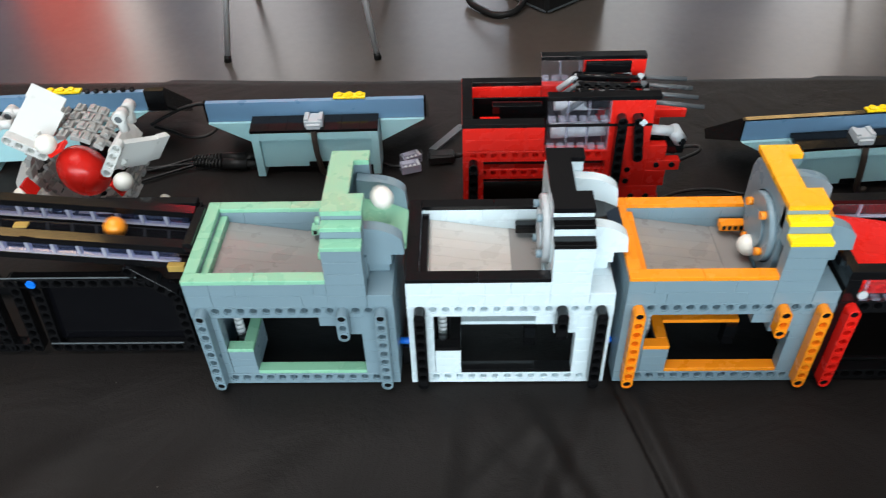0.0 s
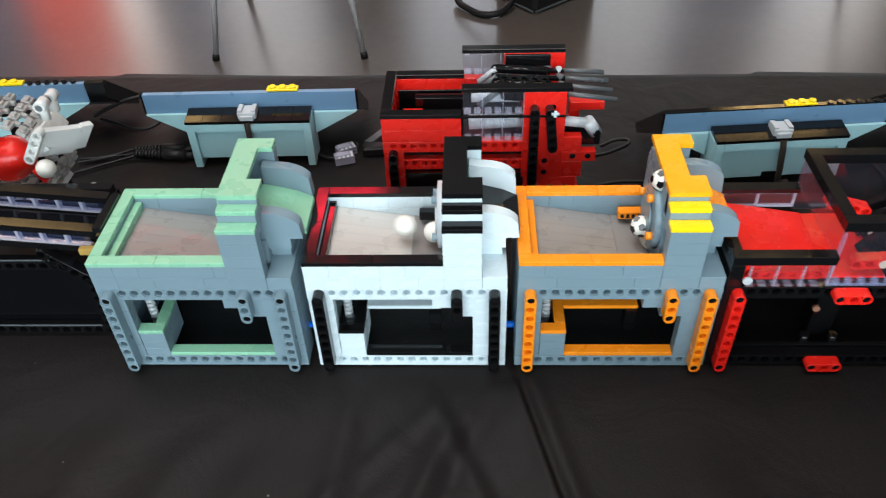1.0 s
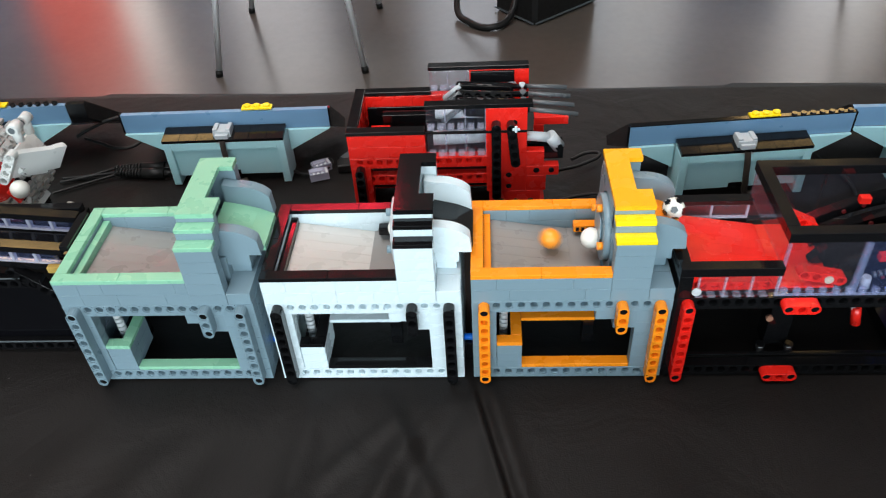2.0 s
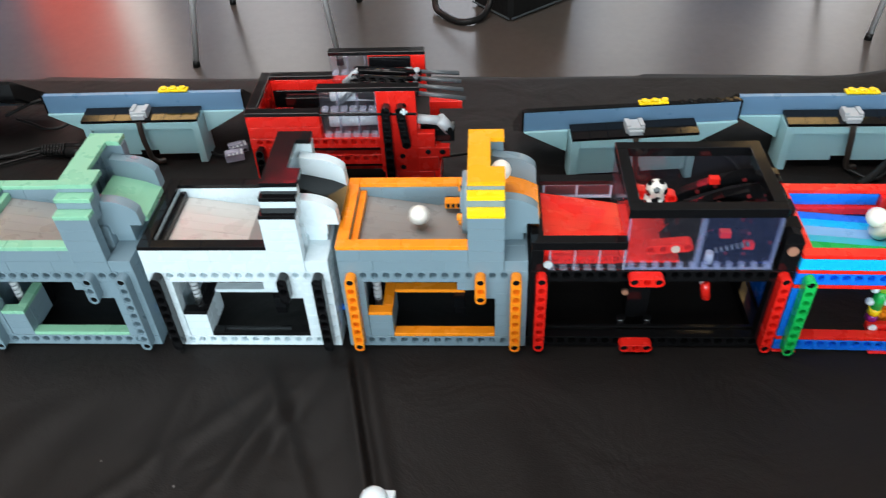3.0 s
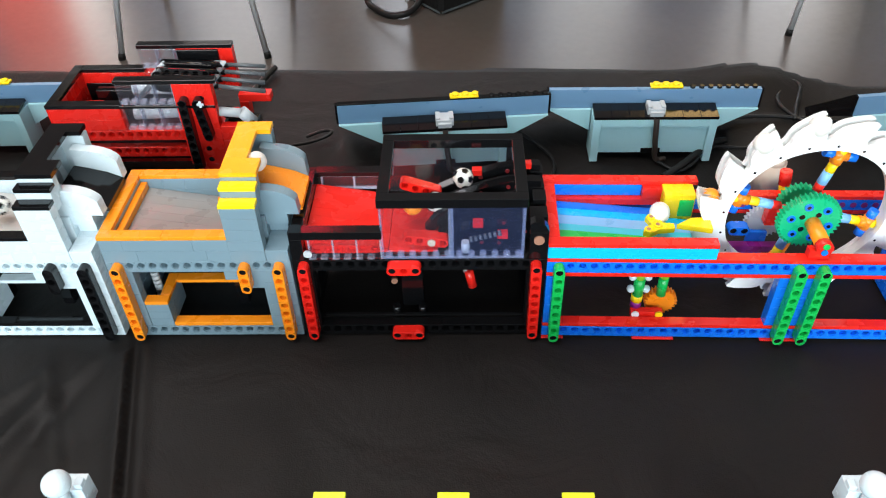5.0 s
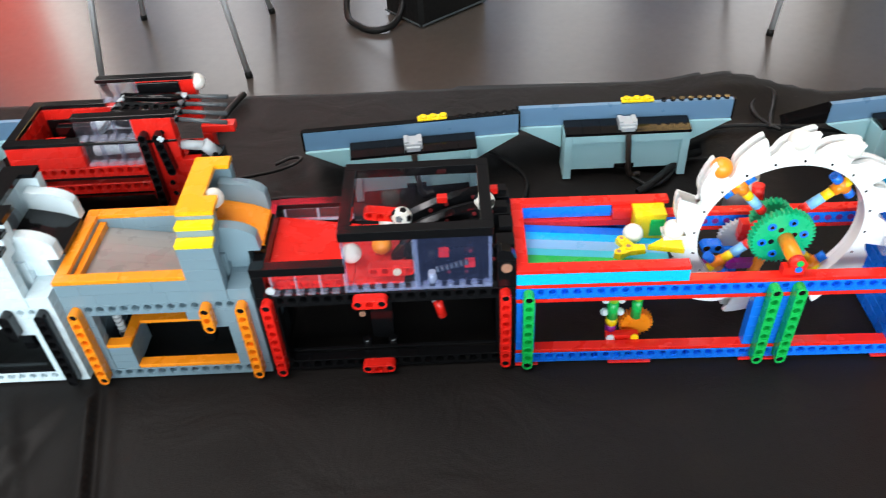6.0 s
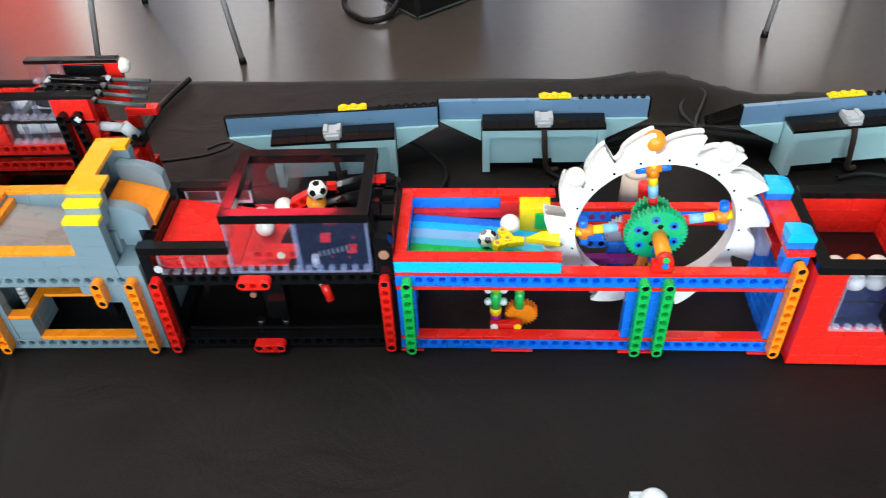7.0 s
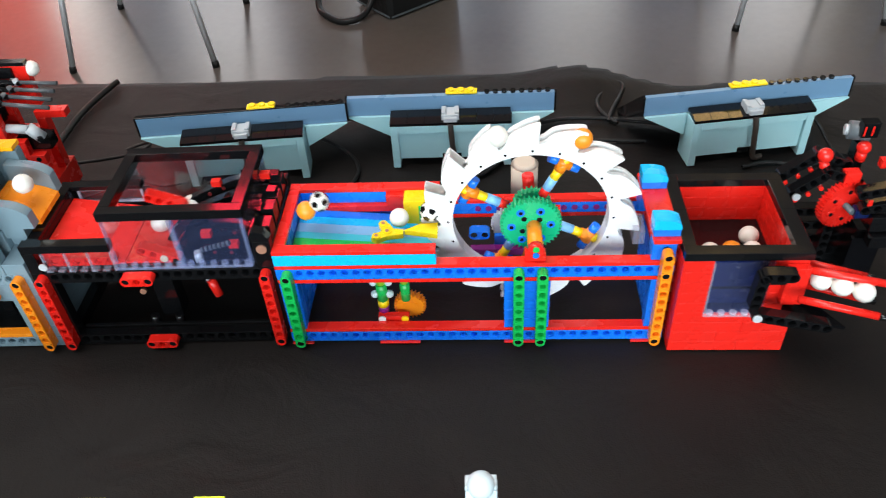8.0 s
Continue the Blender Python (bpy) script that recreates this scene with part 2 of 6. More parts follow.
def add_tube(bm, p, q, r0, r1=None, sides=14):
    """A capped cylinder or cone from p to q, in millimetres."""
    r1 = r0 if r1 is None else r1
    p, q = Vector(p) * MM, Vector(q) * MM
    axis = (q - p).normalized()
    u = axis.orthogonal().normalized()
    w = axis.cross(u)
    rings = []
    for c, r in ((p, r0), (q, r1)):
        rings.append([bm.verts.new(c + (u * math.cos(a) + w * math.sin(a)) * r * MM) for a in (2 * math.pi * k / sides for k in range(sides))])
    for k in range(sides):
        n = (k + 1) % sides
        f = bm.faces.new((rings[0][k], rings[0][n], rings[1][n], rings[1][k]))
        f.smooth = True
    bm.faces.new(rings[0][::-1])
    bm.faces.new(rings[1])


def add_prism(bm, pts, axis, a0, a1):
    """A polygon given in the two other axes (in their order), drawn out along axis from a0 to a1."""
    i, j = [k for k in range(3) if k != axis]
    loops = []
    for a in (a0, a1):
        row = []
        for u, v in pts:
            co = [0, 0, 0]
            co[axis], co[i], co[j] = a, u, v
            row.append(bm.verts.new([c * MM for c in co]))
        loops.append(row)
    n = len(pts)
    for k in range(n):
        bm.faces.new((loops[0][k], loops[0][(k + 1) % n], loops[1][(k + 1) % n], loops[1][k]))
    bm.faces.new(loops[0][::-1])
    bm.faces.new(loops[1])


def add_ball(bm, c, r, squash=1.0, seg=20, rings=12):
    res = bmesh.ops.create_uvsphere(bm, u_segments=seg, v_segments=rings, radius=r * MM)
    for v in res["verts"]:
        v.co.z *= squash
        v.co += Vector(c) * MM
    for f in {f for v in res["verts"] for f in v.link_faces}:
        f.smooth = True


def finish(name, bm, material):
    bmesh.ops.recalc_face_normals(bm, faces=bm.faces[:])
    me = bpy.data.meshes.new(name)
    bm.to_mesh(me)
    bm.free()
    me.materials.append(material)
    return me


def part(name, bm, material, parent, label=""):
    ob = new(name, finish(name, bm, material) if isinstance(bm, bmesh.types.BMesh) else bm)
    ob.parent = parent
    if label:
        tagged(ob, label)
    return ob


def boxes(name, rows, material, parent, label="", b=0.3):
    bm = bmesh.new()
    for r in rows:
        add_box(bm, *r, b=b)
    return part(name, bm, material, parent, label)


def thing(name, x, y, z, label, category, group="", rz=0.0, kind=""):
    ob = new(name)
    ob.matrix_world = pose(x, y, z, 0, 0, rz)
    ob.empty_display_size = 0.01
    return tagged(ob, label, category, group, kind)


SHARED = {}


def shared(key, make, material):
    if key not in SHARED:
        bm = bmesh.new()
        make(bm)
        SHARED[key] = finish(key[0], bm, material)
    return SHARED[key]


def put(name, me, parent, x, y, z, turn=None, label=""):
    ob = new(name, me)
    ob.parent = parent
    ob.matrix_basis = Matrix.Translation((x * MM, y * MM, z * MM)) @ (turn or Matrix.Identity(4))
    if label:
        tagged(ob, label)
    return ob


def brick(parent, x, y, z, lx, ly, h, material, name="brick"):
    me = shared((name, lx, ly, h, material.name), lambda bm: add_box(bm, 0.035, lx - 0.035, 0.025, ly - 0.025, 0.03, h - 0.03, 0.22), material)
    return put(name, me, parent, x, y, z)


def wall(parent, x, y, z, length, along, courses, material, seed=0, thick=8, h=BRICK, sizes=(2, 3, 4, 6)):
    """A wall laid in bond out of separate bricks; length in millimetres."""
    rnd = random.Random(seed)
    for c in range(courses):
        at, first = 0.0, True
        while at < length - 0.01:
            n = rnd.choice(sizes) * STUD
            if first and c % 2:
                n = 2 * STUD
            first = False
            n = min(n, length - at)
            if length - at - n < 7.9:
                n = length - at
            lx, ly = (n, thick) if along == "x" else (thick, n)
            brick(parent, x + (at if along == "x" else 0), y + (at if along == "y" else 0), z + c * h, round(lx, 2), round(ly, 2), h, material)
            at += n


def holed(bm, n, low, high, ends, depth=7.8, along="x", pitch=8.0, stretch=(0, 0), deep=6.2):
    """A beam with n pin holes, the first at the origin, facing -y; low, high: its edges across; ends round or flat."""
    K = 16
    ca = math.atan2(high, pitch / 2), math.atan2(-low, pitch / 2)

    def co(u, v, y):
        return (Vector((u, y, v)) if along == "x" else Vector((v, y, u))) * MM
    angles = []
    for q in range(4):
        corner = ca[0] if q in (0, 1) else ca[1]
        base = [0, 0.5 * corner, corner, corner + 0.5 * (math.pi / 2 - corner)]
        if q == 0:
            angles += base
        elif q == 1:
            angles += [math.pi / 2] + [math.pi - a for a in base[:0:-1]]
        elif q == 2:
            angles += [math.pi + a for a in base]
        else:
            angles += [1.5 * math.pi] + [2 * math.pi - a for a in base[:0:-1]]
    for k in range(n):
        c = k * pitch

        def reach(a):
            du, dv = math.cos(a), math.sin(a)
            if ends == "round" and ((k == 0 and du < -1e-6) or (k == n - 1 and du > 1e-6)):
                return high - 0.25
            lim = [1e9]
            if abs(du) > 1e-6:
                lim.append(pitch / 2 / abs(du))
            if abs(dv) > 1e-6:
                lim.append((high - 0.25 if dv > 0 else -low - 0.25) / abs(dv))
            return min(lim)
        rings = [[bm.verts.new(co(c + math.cos(a) * reach(a), math.sin(a) * reach(a), 0)) for a in angles]]
        for r, y in ((3.05, 0), (3.05, 0.8), (2.45, 0.8), (2.45, deep)):
            rings.append([bm.verts.new(co(c + math.cos(a) * r, math.sin(a) * r, y)) for a in angles])
        for r0, r1 in zip(rings, rings[1:]):
            for i in range(K):
                bm.faces.new((r0[i], r0[(i + 1) % K], r1[(i + 1) % K], r1[i]))
        bm.faces.new(rings[-1])
    if ends == "round":
        outline = [((n - 1) * pitch + math.cos(a) * high, math.sin(a) * high) for a in (math.pi * (i / 8 - 0.5) for i in range(9))]
        outline += [(-math.cos(a) * high, -math.sin(a) * high) for a in (math.pi * (i / 8 - 0.5) for i in range(9))]
        inner = [((n - 1) * pitch + math.cos(a) * (high - 0.25), math.sin(a) * (high - 0.25)) for a in (math.pi * (i / 8 - 0.5) for i in range(9))]
        inner += [(-math.cos(a) * (high - 0.25), -math.sin(a) * (high - 0.25)) for a in (math.pi * (i / 8 - 0.5) for i in range(9))]
    else:
        a, b = -pitch / 2 - stretch[0], (n - 0.5) * pitch + stretch[1]
        outline = [(a, low), (b, low), (b, high), (a, high)]
        inner = [(a, low + 0.25), (b, low + 0.25), (b, high - 0.25), (a, high - 0.25)]
        for u0, u1 in ((a, -pitch / 2), ((n - 0.5) * pitch, b)):
            if u1 - u0 > 0.01:
                bm.faces.new([bm.verts.new(co(u, v, 0)) for u, v in ((u0, low + 0.25), (u1, low + 0.25), (u1, high - 0.25), (u0, high - 0.25))])
    ring = [[bm.verts.new(co(u, v, y)) for u, v in pts] for pts, y in ((inner, 0), (outline, 0.25), (outline, depth))]
    m = len(outline)
    for r0, r1 in zip(ring, ring[1:]):
        for i in range(m):
            bm.faces.new((r0[i], r0[(i + 1) % m], r1[(i + 1) % m], r1[i]))
    bm.faces.new(ring[-1])
    bmesh.ops.remove_doubles(bm, verts=bm.verts[:], dist=1e-6)


def pin_dot(bm):
    add_tube(bm, (0, 0.5, 0), (0, 4, 0), 2.6, sides=12)


def liftarm(parent, x, y, z, n, material, along="z", pins=(0, -1), turn=None, name="liftarm", pin_material=None):
    """A studless beam with rounded ends whose first hole is at x, z and whose face is at y."""
    me = shared((name, n, along, material.name), lambda bm: holed(bm, n, -3.7, 3.7, "round", along=along), material)
    ob = put(name, me, parent, x, y, z, turn)
    pm = pin_material or BLACK
    for k in pins:
        u = (n - 1 if k == -1 else k) * 8
        put("pin", shared(("pin", pm.name), pin_dot, pm), ob, u if along == "x" else 0, 0.6, u if along == "z" else 0)
    return ob


def holed_brick(parent, x, y, z, studs, material, name="holed_brick"):
    """A brick with pin holes between its studs; x, y, z: its lower left front corner."""
    me = shared((name, studs, material.name), lambda bm: holed(bm, studs - 1, -5.8, 3.8, "flat", stretch=(4, 4)), material)
    return put(name, me, parent, x + 8, y, z + 5.8)


def gear_mesh(bm, teeth, radius, hole, thick, tooth=1.9, flat=0.5):
    """A spur gear in the xz plane from y = 0 to thick."""
    pts = []
    for k in range(teeth):
        for f, r in ((0.0, radius - tooth), (0.25, radius - tooth), (0.42, radius), (0.42 + 0.25 * flat * 2, radius), (0.84, radius - tooth)):
            a = 2 * math.pi * (k + f) / teeth
            pts.append((a, r))
    loops = []
    for y in (0, thick):
        loops.append(([bm.verts.new(Vector((math.sin(a) * r, y, math.cos(a) * r)) * MM) for a, r in pts],
                      [bm.verts.new(Vector((math.sin(a) * hole, y, math.cos(a) * hole)) * MM) for a, r in pts]))
    n = len(pts)
    for i in range(n):
        j = (i + 1) % n
        bm.faces.new((loops[0][0][i], loops[0][0][j], loops[1][0][j], loops[1][0][i]))
        bm.faces.new((loops[0][1][i], loops[1][1][i], loops[1][1][j], loops[0][1][j]))
        bm.faces.new((loops[0][0][i], loops[0][1][i], loops[0][1][j], loops[0][0][j]))
        bm.faces.new((loops[1][0][i], loops[1][0][j], loops[1][1][j], loops[1][1][i]))


def curve_tube(name, pts, radius, material, parent=None, label="", category="", group=""):
    cu = bpy.data.curves.new(name, "CURVE")
    cu.dimensions, cu.bevel_depth, cu.bevel_resolution, cu.resolution_u = "3D", radius * MM, 3, 8
    sp = cu.splines.new("BEZIER")
    sp.bezier_points.add(len(pts) - 1)
    for bp, p in zip(sp.bezier_points, pts):
        bp.co = Vector(p) * MM
        bp.handle_left_type = bp.handle_right_type = "AUTO"
    cu.materials.append(material)
    tmp = bpy.data.objects.new(name, cu)
    scene.collection.objects.link(tmp)
    me = bpy.data.meshes.new_from_object(tmp.evaluated_get(bpy.context.evaluated_depsgraph_get()))
    bpy.data.objects.remove(tmp)
    for f in me.polygons:
        f.use_smooth = True
    ob = new(name, me)
    if parent:
        ob.parent = parent
    return tagged(ob, label, category, group)


# ---- the hall ----
def room_box(name, x0, x1, y0, y1, z0, z1, material):
    bm = bmesh.new()
    add_box(bm, x0 * 1000, x1 * 1000, y0 * 1000, y1 * 1000, z0 * 1000, z1 * 1000, 2)
    return tagged(new(name, finish(name, bm, material)), kind="structure")


tagged(room_box("floor", -7, 8, -6, 8, FLOOR_Z - 0.1, FLOOR_Z, CONCRETE), "grey polished concrete hall floor", "floor")
tagged(room_box("wall_west", -7.2, -7, -6, 8, FLOOR_Z, HALL_H, PLASTER), "plain grey hall wall", "wall")
tagged(room_box("wall_east", 8, 8.2, -6, 8, FLOOR_Z, HALL_H, PLASTER), "plain grey hall wall", "wall")


def window_wall(name, y, inward):
    """A wall with five tall windows right through it."""
    bm = bmesh.new()
    y0, y1 = (y, y + 0.2) if inward < 0 else (y - 0.2, y)
    edges = [-7]
    for k in range(5):
        edges += [-6.2 + k * 2.85, -6.2 + k * 2.85 + 2.1]
    edges.append(8)
    for a, b in zip(edges[0::2], edges[1::2]):
        add_box(bm, a * 1000, b * 1000, y0 * 1000, y1 * 1000, FLOOR_Z * 1000, HALL_H * 1000, 2)
    for a, b in zip(edges[1::2], edges[2::2]):
        add_box(bm, a * 1000, b * 1000, y0 * 1000, y1 * 1000, FLOOR_Z * 1000, -200, 2)
        add_box(bm, a * 1000, b * 1000, y0 * 1000, y1 * 1000, 3300, HALL_H * 1000, 2)
    return tagged(new(name, finish(name, bm, PLASTER)), "plain grey hall wall with tall windows", "wall", kind="structure")


window_wall("wall_north", 8, -1)
window_wall("wall_south", -6, 1)
bm = bmesh.new()
for x0, x1, y0, y1 in ((-7, 8, -6, -1.6), (-7, 8, 1.4, 8), (-7, -2.5, -1.6, 1.4), (1.5, 8, -1.6, 1.4)):
    add_box(bm, x0 * 1000, x1 * 1000, y0 * 1000, y1 * 1000, HALL_H * 1000, HALL_H * 1000 + 100, 2)
tagged(new("ceiling", finish("ceiling", bm, PLASTER)), "pale hall ceiling with a skylight opening", "ceiling", kind="structure")


# ---- table and cloth ----
def edge_y(x):
    return float(np.interp(x, (-0.6, 0.8, 0.86, 0.93, 1.2), (0.424, 0.397, 0.386, 0.358, 0.344)))


def table():
    t = thing("table", 0.3, -0.05, FLOOR_Z, "long folding table under a black cloth", "table")
    boxes("tabletop", [(-1500, 1500, -330, 375, 690, 711)], PLASTER, t)
    for sx in (-1380, 1380):
        for sy in (-260, 300):
            bm = bmesh.new()
            add_tube(bm, (sx, sy, 0), (sx, sy, 690), 15)
            part("leg", bm, CHROME, t)


def cloth_height(x, y):
    free = min(1.0, max(0.0, (-y - 0.022) / 0.05))
    back = min(1.0, max(0.0, (y - 0.29) / 0.05))
    z = -0.0016 + 0.0014 * noise.noise((x * 7, y * 9, 0.3)) * (free + back)
    # the sharp fold that runs out from between two modules, and softer creases beside it
    for x0, slope, high, wide, start in ((0.259, 0.50, 0.0024, 0.008, -0.012), (0.252, 0.95, 0.0020, 0.008, -0.02), (0.232, 0.20, 0.0024, 0.010, -0.02), (0.202, -0.45, 0.0022, 0.007, -0.005), (0.165, 0.10, 0.0024, 0.010, -0.012), (0.10, 0.5, 0.0018, 0.016, -0.04), (0.03, 0.35, 0.0018, 0.016, -0.05), (-0.06, 0.5, 0.0026, 0.02, -0.03), (0.36, -0.3, 0.001, 0.02, -0.06)):
        if y < start:
            d = x - (x0 + slope * y)
            grow = min(1.0, (start - y) / 0.03)
            z += high * grow * math.exp(-(d / wide) ** 2) - 0.5 * high * grow * math.exp(-((d - wide * 1.6) / wide) ** 2)
    if y < 0.010:
        d = x - (0.2668 - 0.252 * y)
        grow = min(1.0, (0.010 - y) / 0.035)
        z += grow * (0.0075 * (math.exp(d / 0.013) if d < 0 else math.exp(-(d / 0.0018) ** 2)) - 0.0022 * math.exp(-((d - 0.005) / 0.0035) ** 2) + 0.0022 * math.exp(-((d - 0.013) / 0.006) ** 2))
    return min(z, -0.0004) if -0.02 < y < 0.29 else z


def tablecloth():
    bm = bmesh.new()
    cols = [-1.15 + 1.20 * i / 150 for i in range(150)] + [0.05 + 0.40 * i / 330 for i in range(330)] + [0.45 + 1.35 * i / 170 for i in range(171)]
    nx, ny = len(cols) - 1, 200
    grid = []
    for i in range(nx + 1):
        x = cols[i]
        ye, col = edge_y(x), []
        for j in range(ny + 1):
            s = -0.72 + (1.32 + 0.0) * j / ny
            front, back = -0.36, ye
            bump = 0.012 * math.exp(-((x - 0.835) / 0.05) ** 2)
            if s < front:
                y, z = front - 0.012 - 0.006 * math.sin(x * 60), -(front - s)
            elif s > back:
                d = s - back
                y, z = back + 0.004 + 0.02 * min(1, d * 6) * (0.6 + 0.5 * math.sin(x * 21)), -d - 0.001
            else:
                y, z = s, cloth_height(x, s) + bump * min(1.0, max(0.0, (s - 0.31) / 0.05))
            col.append(bm.verts.new((x, y, z)))
        grid.append(col)
    for i in range(nx):
        for j in range(ny):
            f = bm.faces.new((grid[i][j], grid[i + 1][j], grid[i + 1][j + 1], grid[i][j + 1]))
            f.smooth = True
    me = finish("tablecloth", bm, CLOTH)
    ob = tagged(new("tablecloth", me), "creased matt black tablecloth with a sharp fold, hanging over the table", "tablecloth")
    return ob


table()
tablecloth()


# ---- three lift modules: one design in three colourways ----
def spin_disc(parent, trim, body):
    """The lifting disc in the tower's side, facing the ramp; it turns about x."""
    bm = bmesh.new()
    add_tube(bm, (-3, 0, 0), (3, 0, 0), 22, sides=36)
    disc = part("lifting_disc", bm, body, parent)
    disc.location = (87 * MM, 41 * MM, 101 * MM)
    bm = bmesh.new()
    add_tube(bm, (-4.5, 0, 0), (-2.8, 0, 0), 13, 11, sides=28)
    part("disc_boss", bm, body, disc)
    for k in range(4):
        a = math.pi / 2 * k + 0.5
        bm = bmesh.new()
        add_tube(bm, (-6.5, 17 * math.cos(a), 17 * math.sin(a)), (-2.5, 17 * math.cos(a), 17 * math.sin(a)), 2.6)
        part("peg", bm, trim, disc)
    return disc


def lift_module(name, x0, body, trim, cap, ramp, label, arm, seed):
    m = thing(name, x0, 0, 0, label, "marble machine", "ball lift modules")
    # open base
    holed_brick(m, 0, 0, 0, 16, body)
    holed_brick(m, 0, 0, 64, 16, body)
    for z in range(5):
        brick(m, 0, 0.2, 9.6 + z * 10.88, 16, 8, 10.88, body)
        brick(m, 106, 0.2, 9.6 + z * 10.88, 22, 8, 10.88, body)
    wall(m, 0, 8.3, 0, 70, "y", 7, body, seed + 1, h=10.5)
    wall(m, 120, 8.3, 0, 70, "y", 7, body, seed + 2, h=10.5)
    wall(m, 8.2, 70, 0, 111.6, "x", 7, body, seed + 3, h=10.5)
    boxes("sill_tile", [(33.2, 105.8, 0.2, 8, 9.7, 12.8)], trim, m)
    if trim is not SAGE:
        boxes("cross_tile", [(33.3, 84, 23.5, 31.5, 31.4, 34.4)], trim if trim is not BLACK else body, m)
        boxes("cross_post", [(76, 84, 23.7, 31.3, 9.7, 31.3)], BLACK, m)
    # the step inside the opening and its coloured top
    for c in range(3):
        brick(m, 16.3, 0.4, 9.7 + c * 7.2, 16.8, 7.6, 7.2, body)
        brick(m, 26, 8.1, 9.7 + c * 7.2, 7.1, 23.4, 7.2, body)
    boxes("step_tile", [(16.2, 33.2, 0.3, 8.0, 31.4, 34.4)], trim, m)
    boxes("step_tile", [(25.9, 33.2, 8.1, 31.5, 31.4, 34.4)], trim, m)
    boxes("drive_well", [(16.3, 25.8, 8.2, 48, 0.5, 24)], BLACK, m)
    bm = bmesh.new()
    for k in range(6):
        add_tube(bm, (21, 20, 24 + 4 * k), (21, 20, 26.6 + 4 * k), 3.2, 2.6)
    part("drive_screw", bm, SILVER, m)
    boxes("bracket", [(80, 92, 0.3, 8, 56, 63.8), (92, 107, 0.3, 8, 48, 63.8)], body, m)
    # upper box: two courses and a coloured rim
    wall(m, 0, 0, 73.6, 88, "x", 2, body, seed + 4)
    wall(m, 0, 8.1, 73.6, 69.8, "y", 2, body, seed + 5)
    wall(m, 8.1, 70, 73.6, 104, "x", 2, body, seed + 6)
    wall(m, 112.2, 0, 73.6, 70, "y", 1, body, seed + 7, thick=15.6)
    wall(m, 112.2, 22, 83.2, 46, "y", 1, body, seed + 8, thick=13)
    tiles = [(0, 44, -0.1, 8, 92.8, 96), (44.1, 88, -0.1, 8, 92.8, 96), (0, 8, 8.1, 40, 92.8, 96), (0, 8, 40.1, 78, 92.8, 96), (8.1, 56, 70, 78, 92.8, 96), (56.1, 86, 70, 78, 92.8, 96)]
    for r in tiles:
        boxes("rim_tile", [r], trim, m)
    boxes("inner_ledge", [(8.1, 13, 8.2, 69.8, 80, 90.5)], trim if trim is not BLACK else BLACK, m)
    # the ramp slopes down towards the disc
    for k in range(7):
        y0 = 8.3 + k * 8.8
        bm = bmesh.new()
        add_prism(bm, [(13.2, 85.6 - 0.05 * k), (86, 73.4 - 0.05 * k), (86, 69), (13.2, 80)], 1, y0, y0 + 8.65)
        part("ramp_plank", bm, ramp, m)
    bm = bmesh.new()
    add_prism(bm, [(66, 77.2), (86, 73.9), (86, 73), (66, 76.2)], 1, 8.4, 69.6)
    part("ramp_end", bm, RAMP, m)
    holed_piece = [(70, 86, 60, 67, 80.5, 86)]
    boxes("guide_bar", holed_piece, trim, m)
    for k in range(4):
        boxes("guide_slot", [(71.5 + 3.7 * k, 73.6 + 3.7 * k, 59.6, 60.4, 81.8, 84.8)], BLACK, m, b=0.1)
    # tower: pillar in front, stepped caps, arched wall with the disc
    for c in range(5):
        brick(m, 88, -0.2, 73.6 + c * BRICK * 0.96, 24, 8.4, 9.2, body)
    boxes("cap_tile", [(87.8, 112.2, -0.3, 8.2, 119.2, 122.4)], cap, m)
    boxes("cap_riser", [(88, 112, 8.3, 16, 112, 127)], body, m)
    boxes("cap_tile", [(87.8, 112.2, 8.2, 16.2, 127, 130.2)], cap, m)
    boxes("cap_riser", [(88, 112, 16.3, 22, 118, 133)], body, m)
    bm = bmesh.new()
    ring = 26
    outer = [(16, 74), (16, 133), (72, 133), (78, 122), (78, 74)]
    # side wall with a round opening for the disc
    cy, cz, hr = 41, 101, 23.2
    angs = [2 * math.pi * k / ring for k in range(ring)]

    def reach(a):
        best = 1e9
        dy, dz = math.cos(a), math.sin(a)
        for (ya, za), (yb, zb) in zip(outer, outer[1:] + outer[:1]):
            ey, ez = yb - ya, zb - za
            det = dy * ez - dz * ey
            if abs(det) > 1e-9:
                t = ((ya - cy) * ez - (za - cz) * ey) / det
                s = ((ya - cy) * dz - (za - cz) * dy) / det
                if t > 0 and -1e-6 <= s <= 1 + 1e-6:
                    best = min(best, t)
        return best
    rows = []
    for x, f in ((88, 0), (94, 0), (94, 1), (88, 1)):
        rows.append([bm.verts.new(Vector((x, cy + math.cos(a) * (hr if f else reach(a)), cz + math.sin(a) * (hr if f else reach(a)))) * MM) for a in angs])
    for r0, r1 in zip(rows, rows[1:] + rows[:1]):
        for i in range(ring):
            bm.faces.new((r0[i], r0[(i + 1) % ring], r1[(i + 1) % ring], r1[i]))
    part("tower_arch", bm, body, m)
    boxes("tower_back", [(94, 112, 70, 78, 74, 131)], body, m)
    boxes("tower_floor", [(94.2, 112, 16.2, 69.8, 74, 100)], body, m)
    bm = bmesh.new()
    add_prism(bm, [(88, 16), (112.4, 16), (112.4, 33), (103, 33), (103, 67), (112.4, 67), (112.4, 78), (88, 78)], 2, 133.1, 136.4)
    part("top_tile", bm, ORANGE_PALE if trim is ORANGE else cap, m)
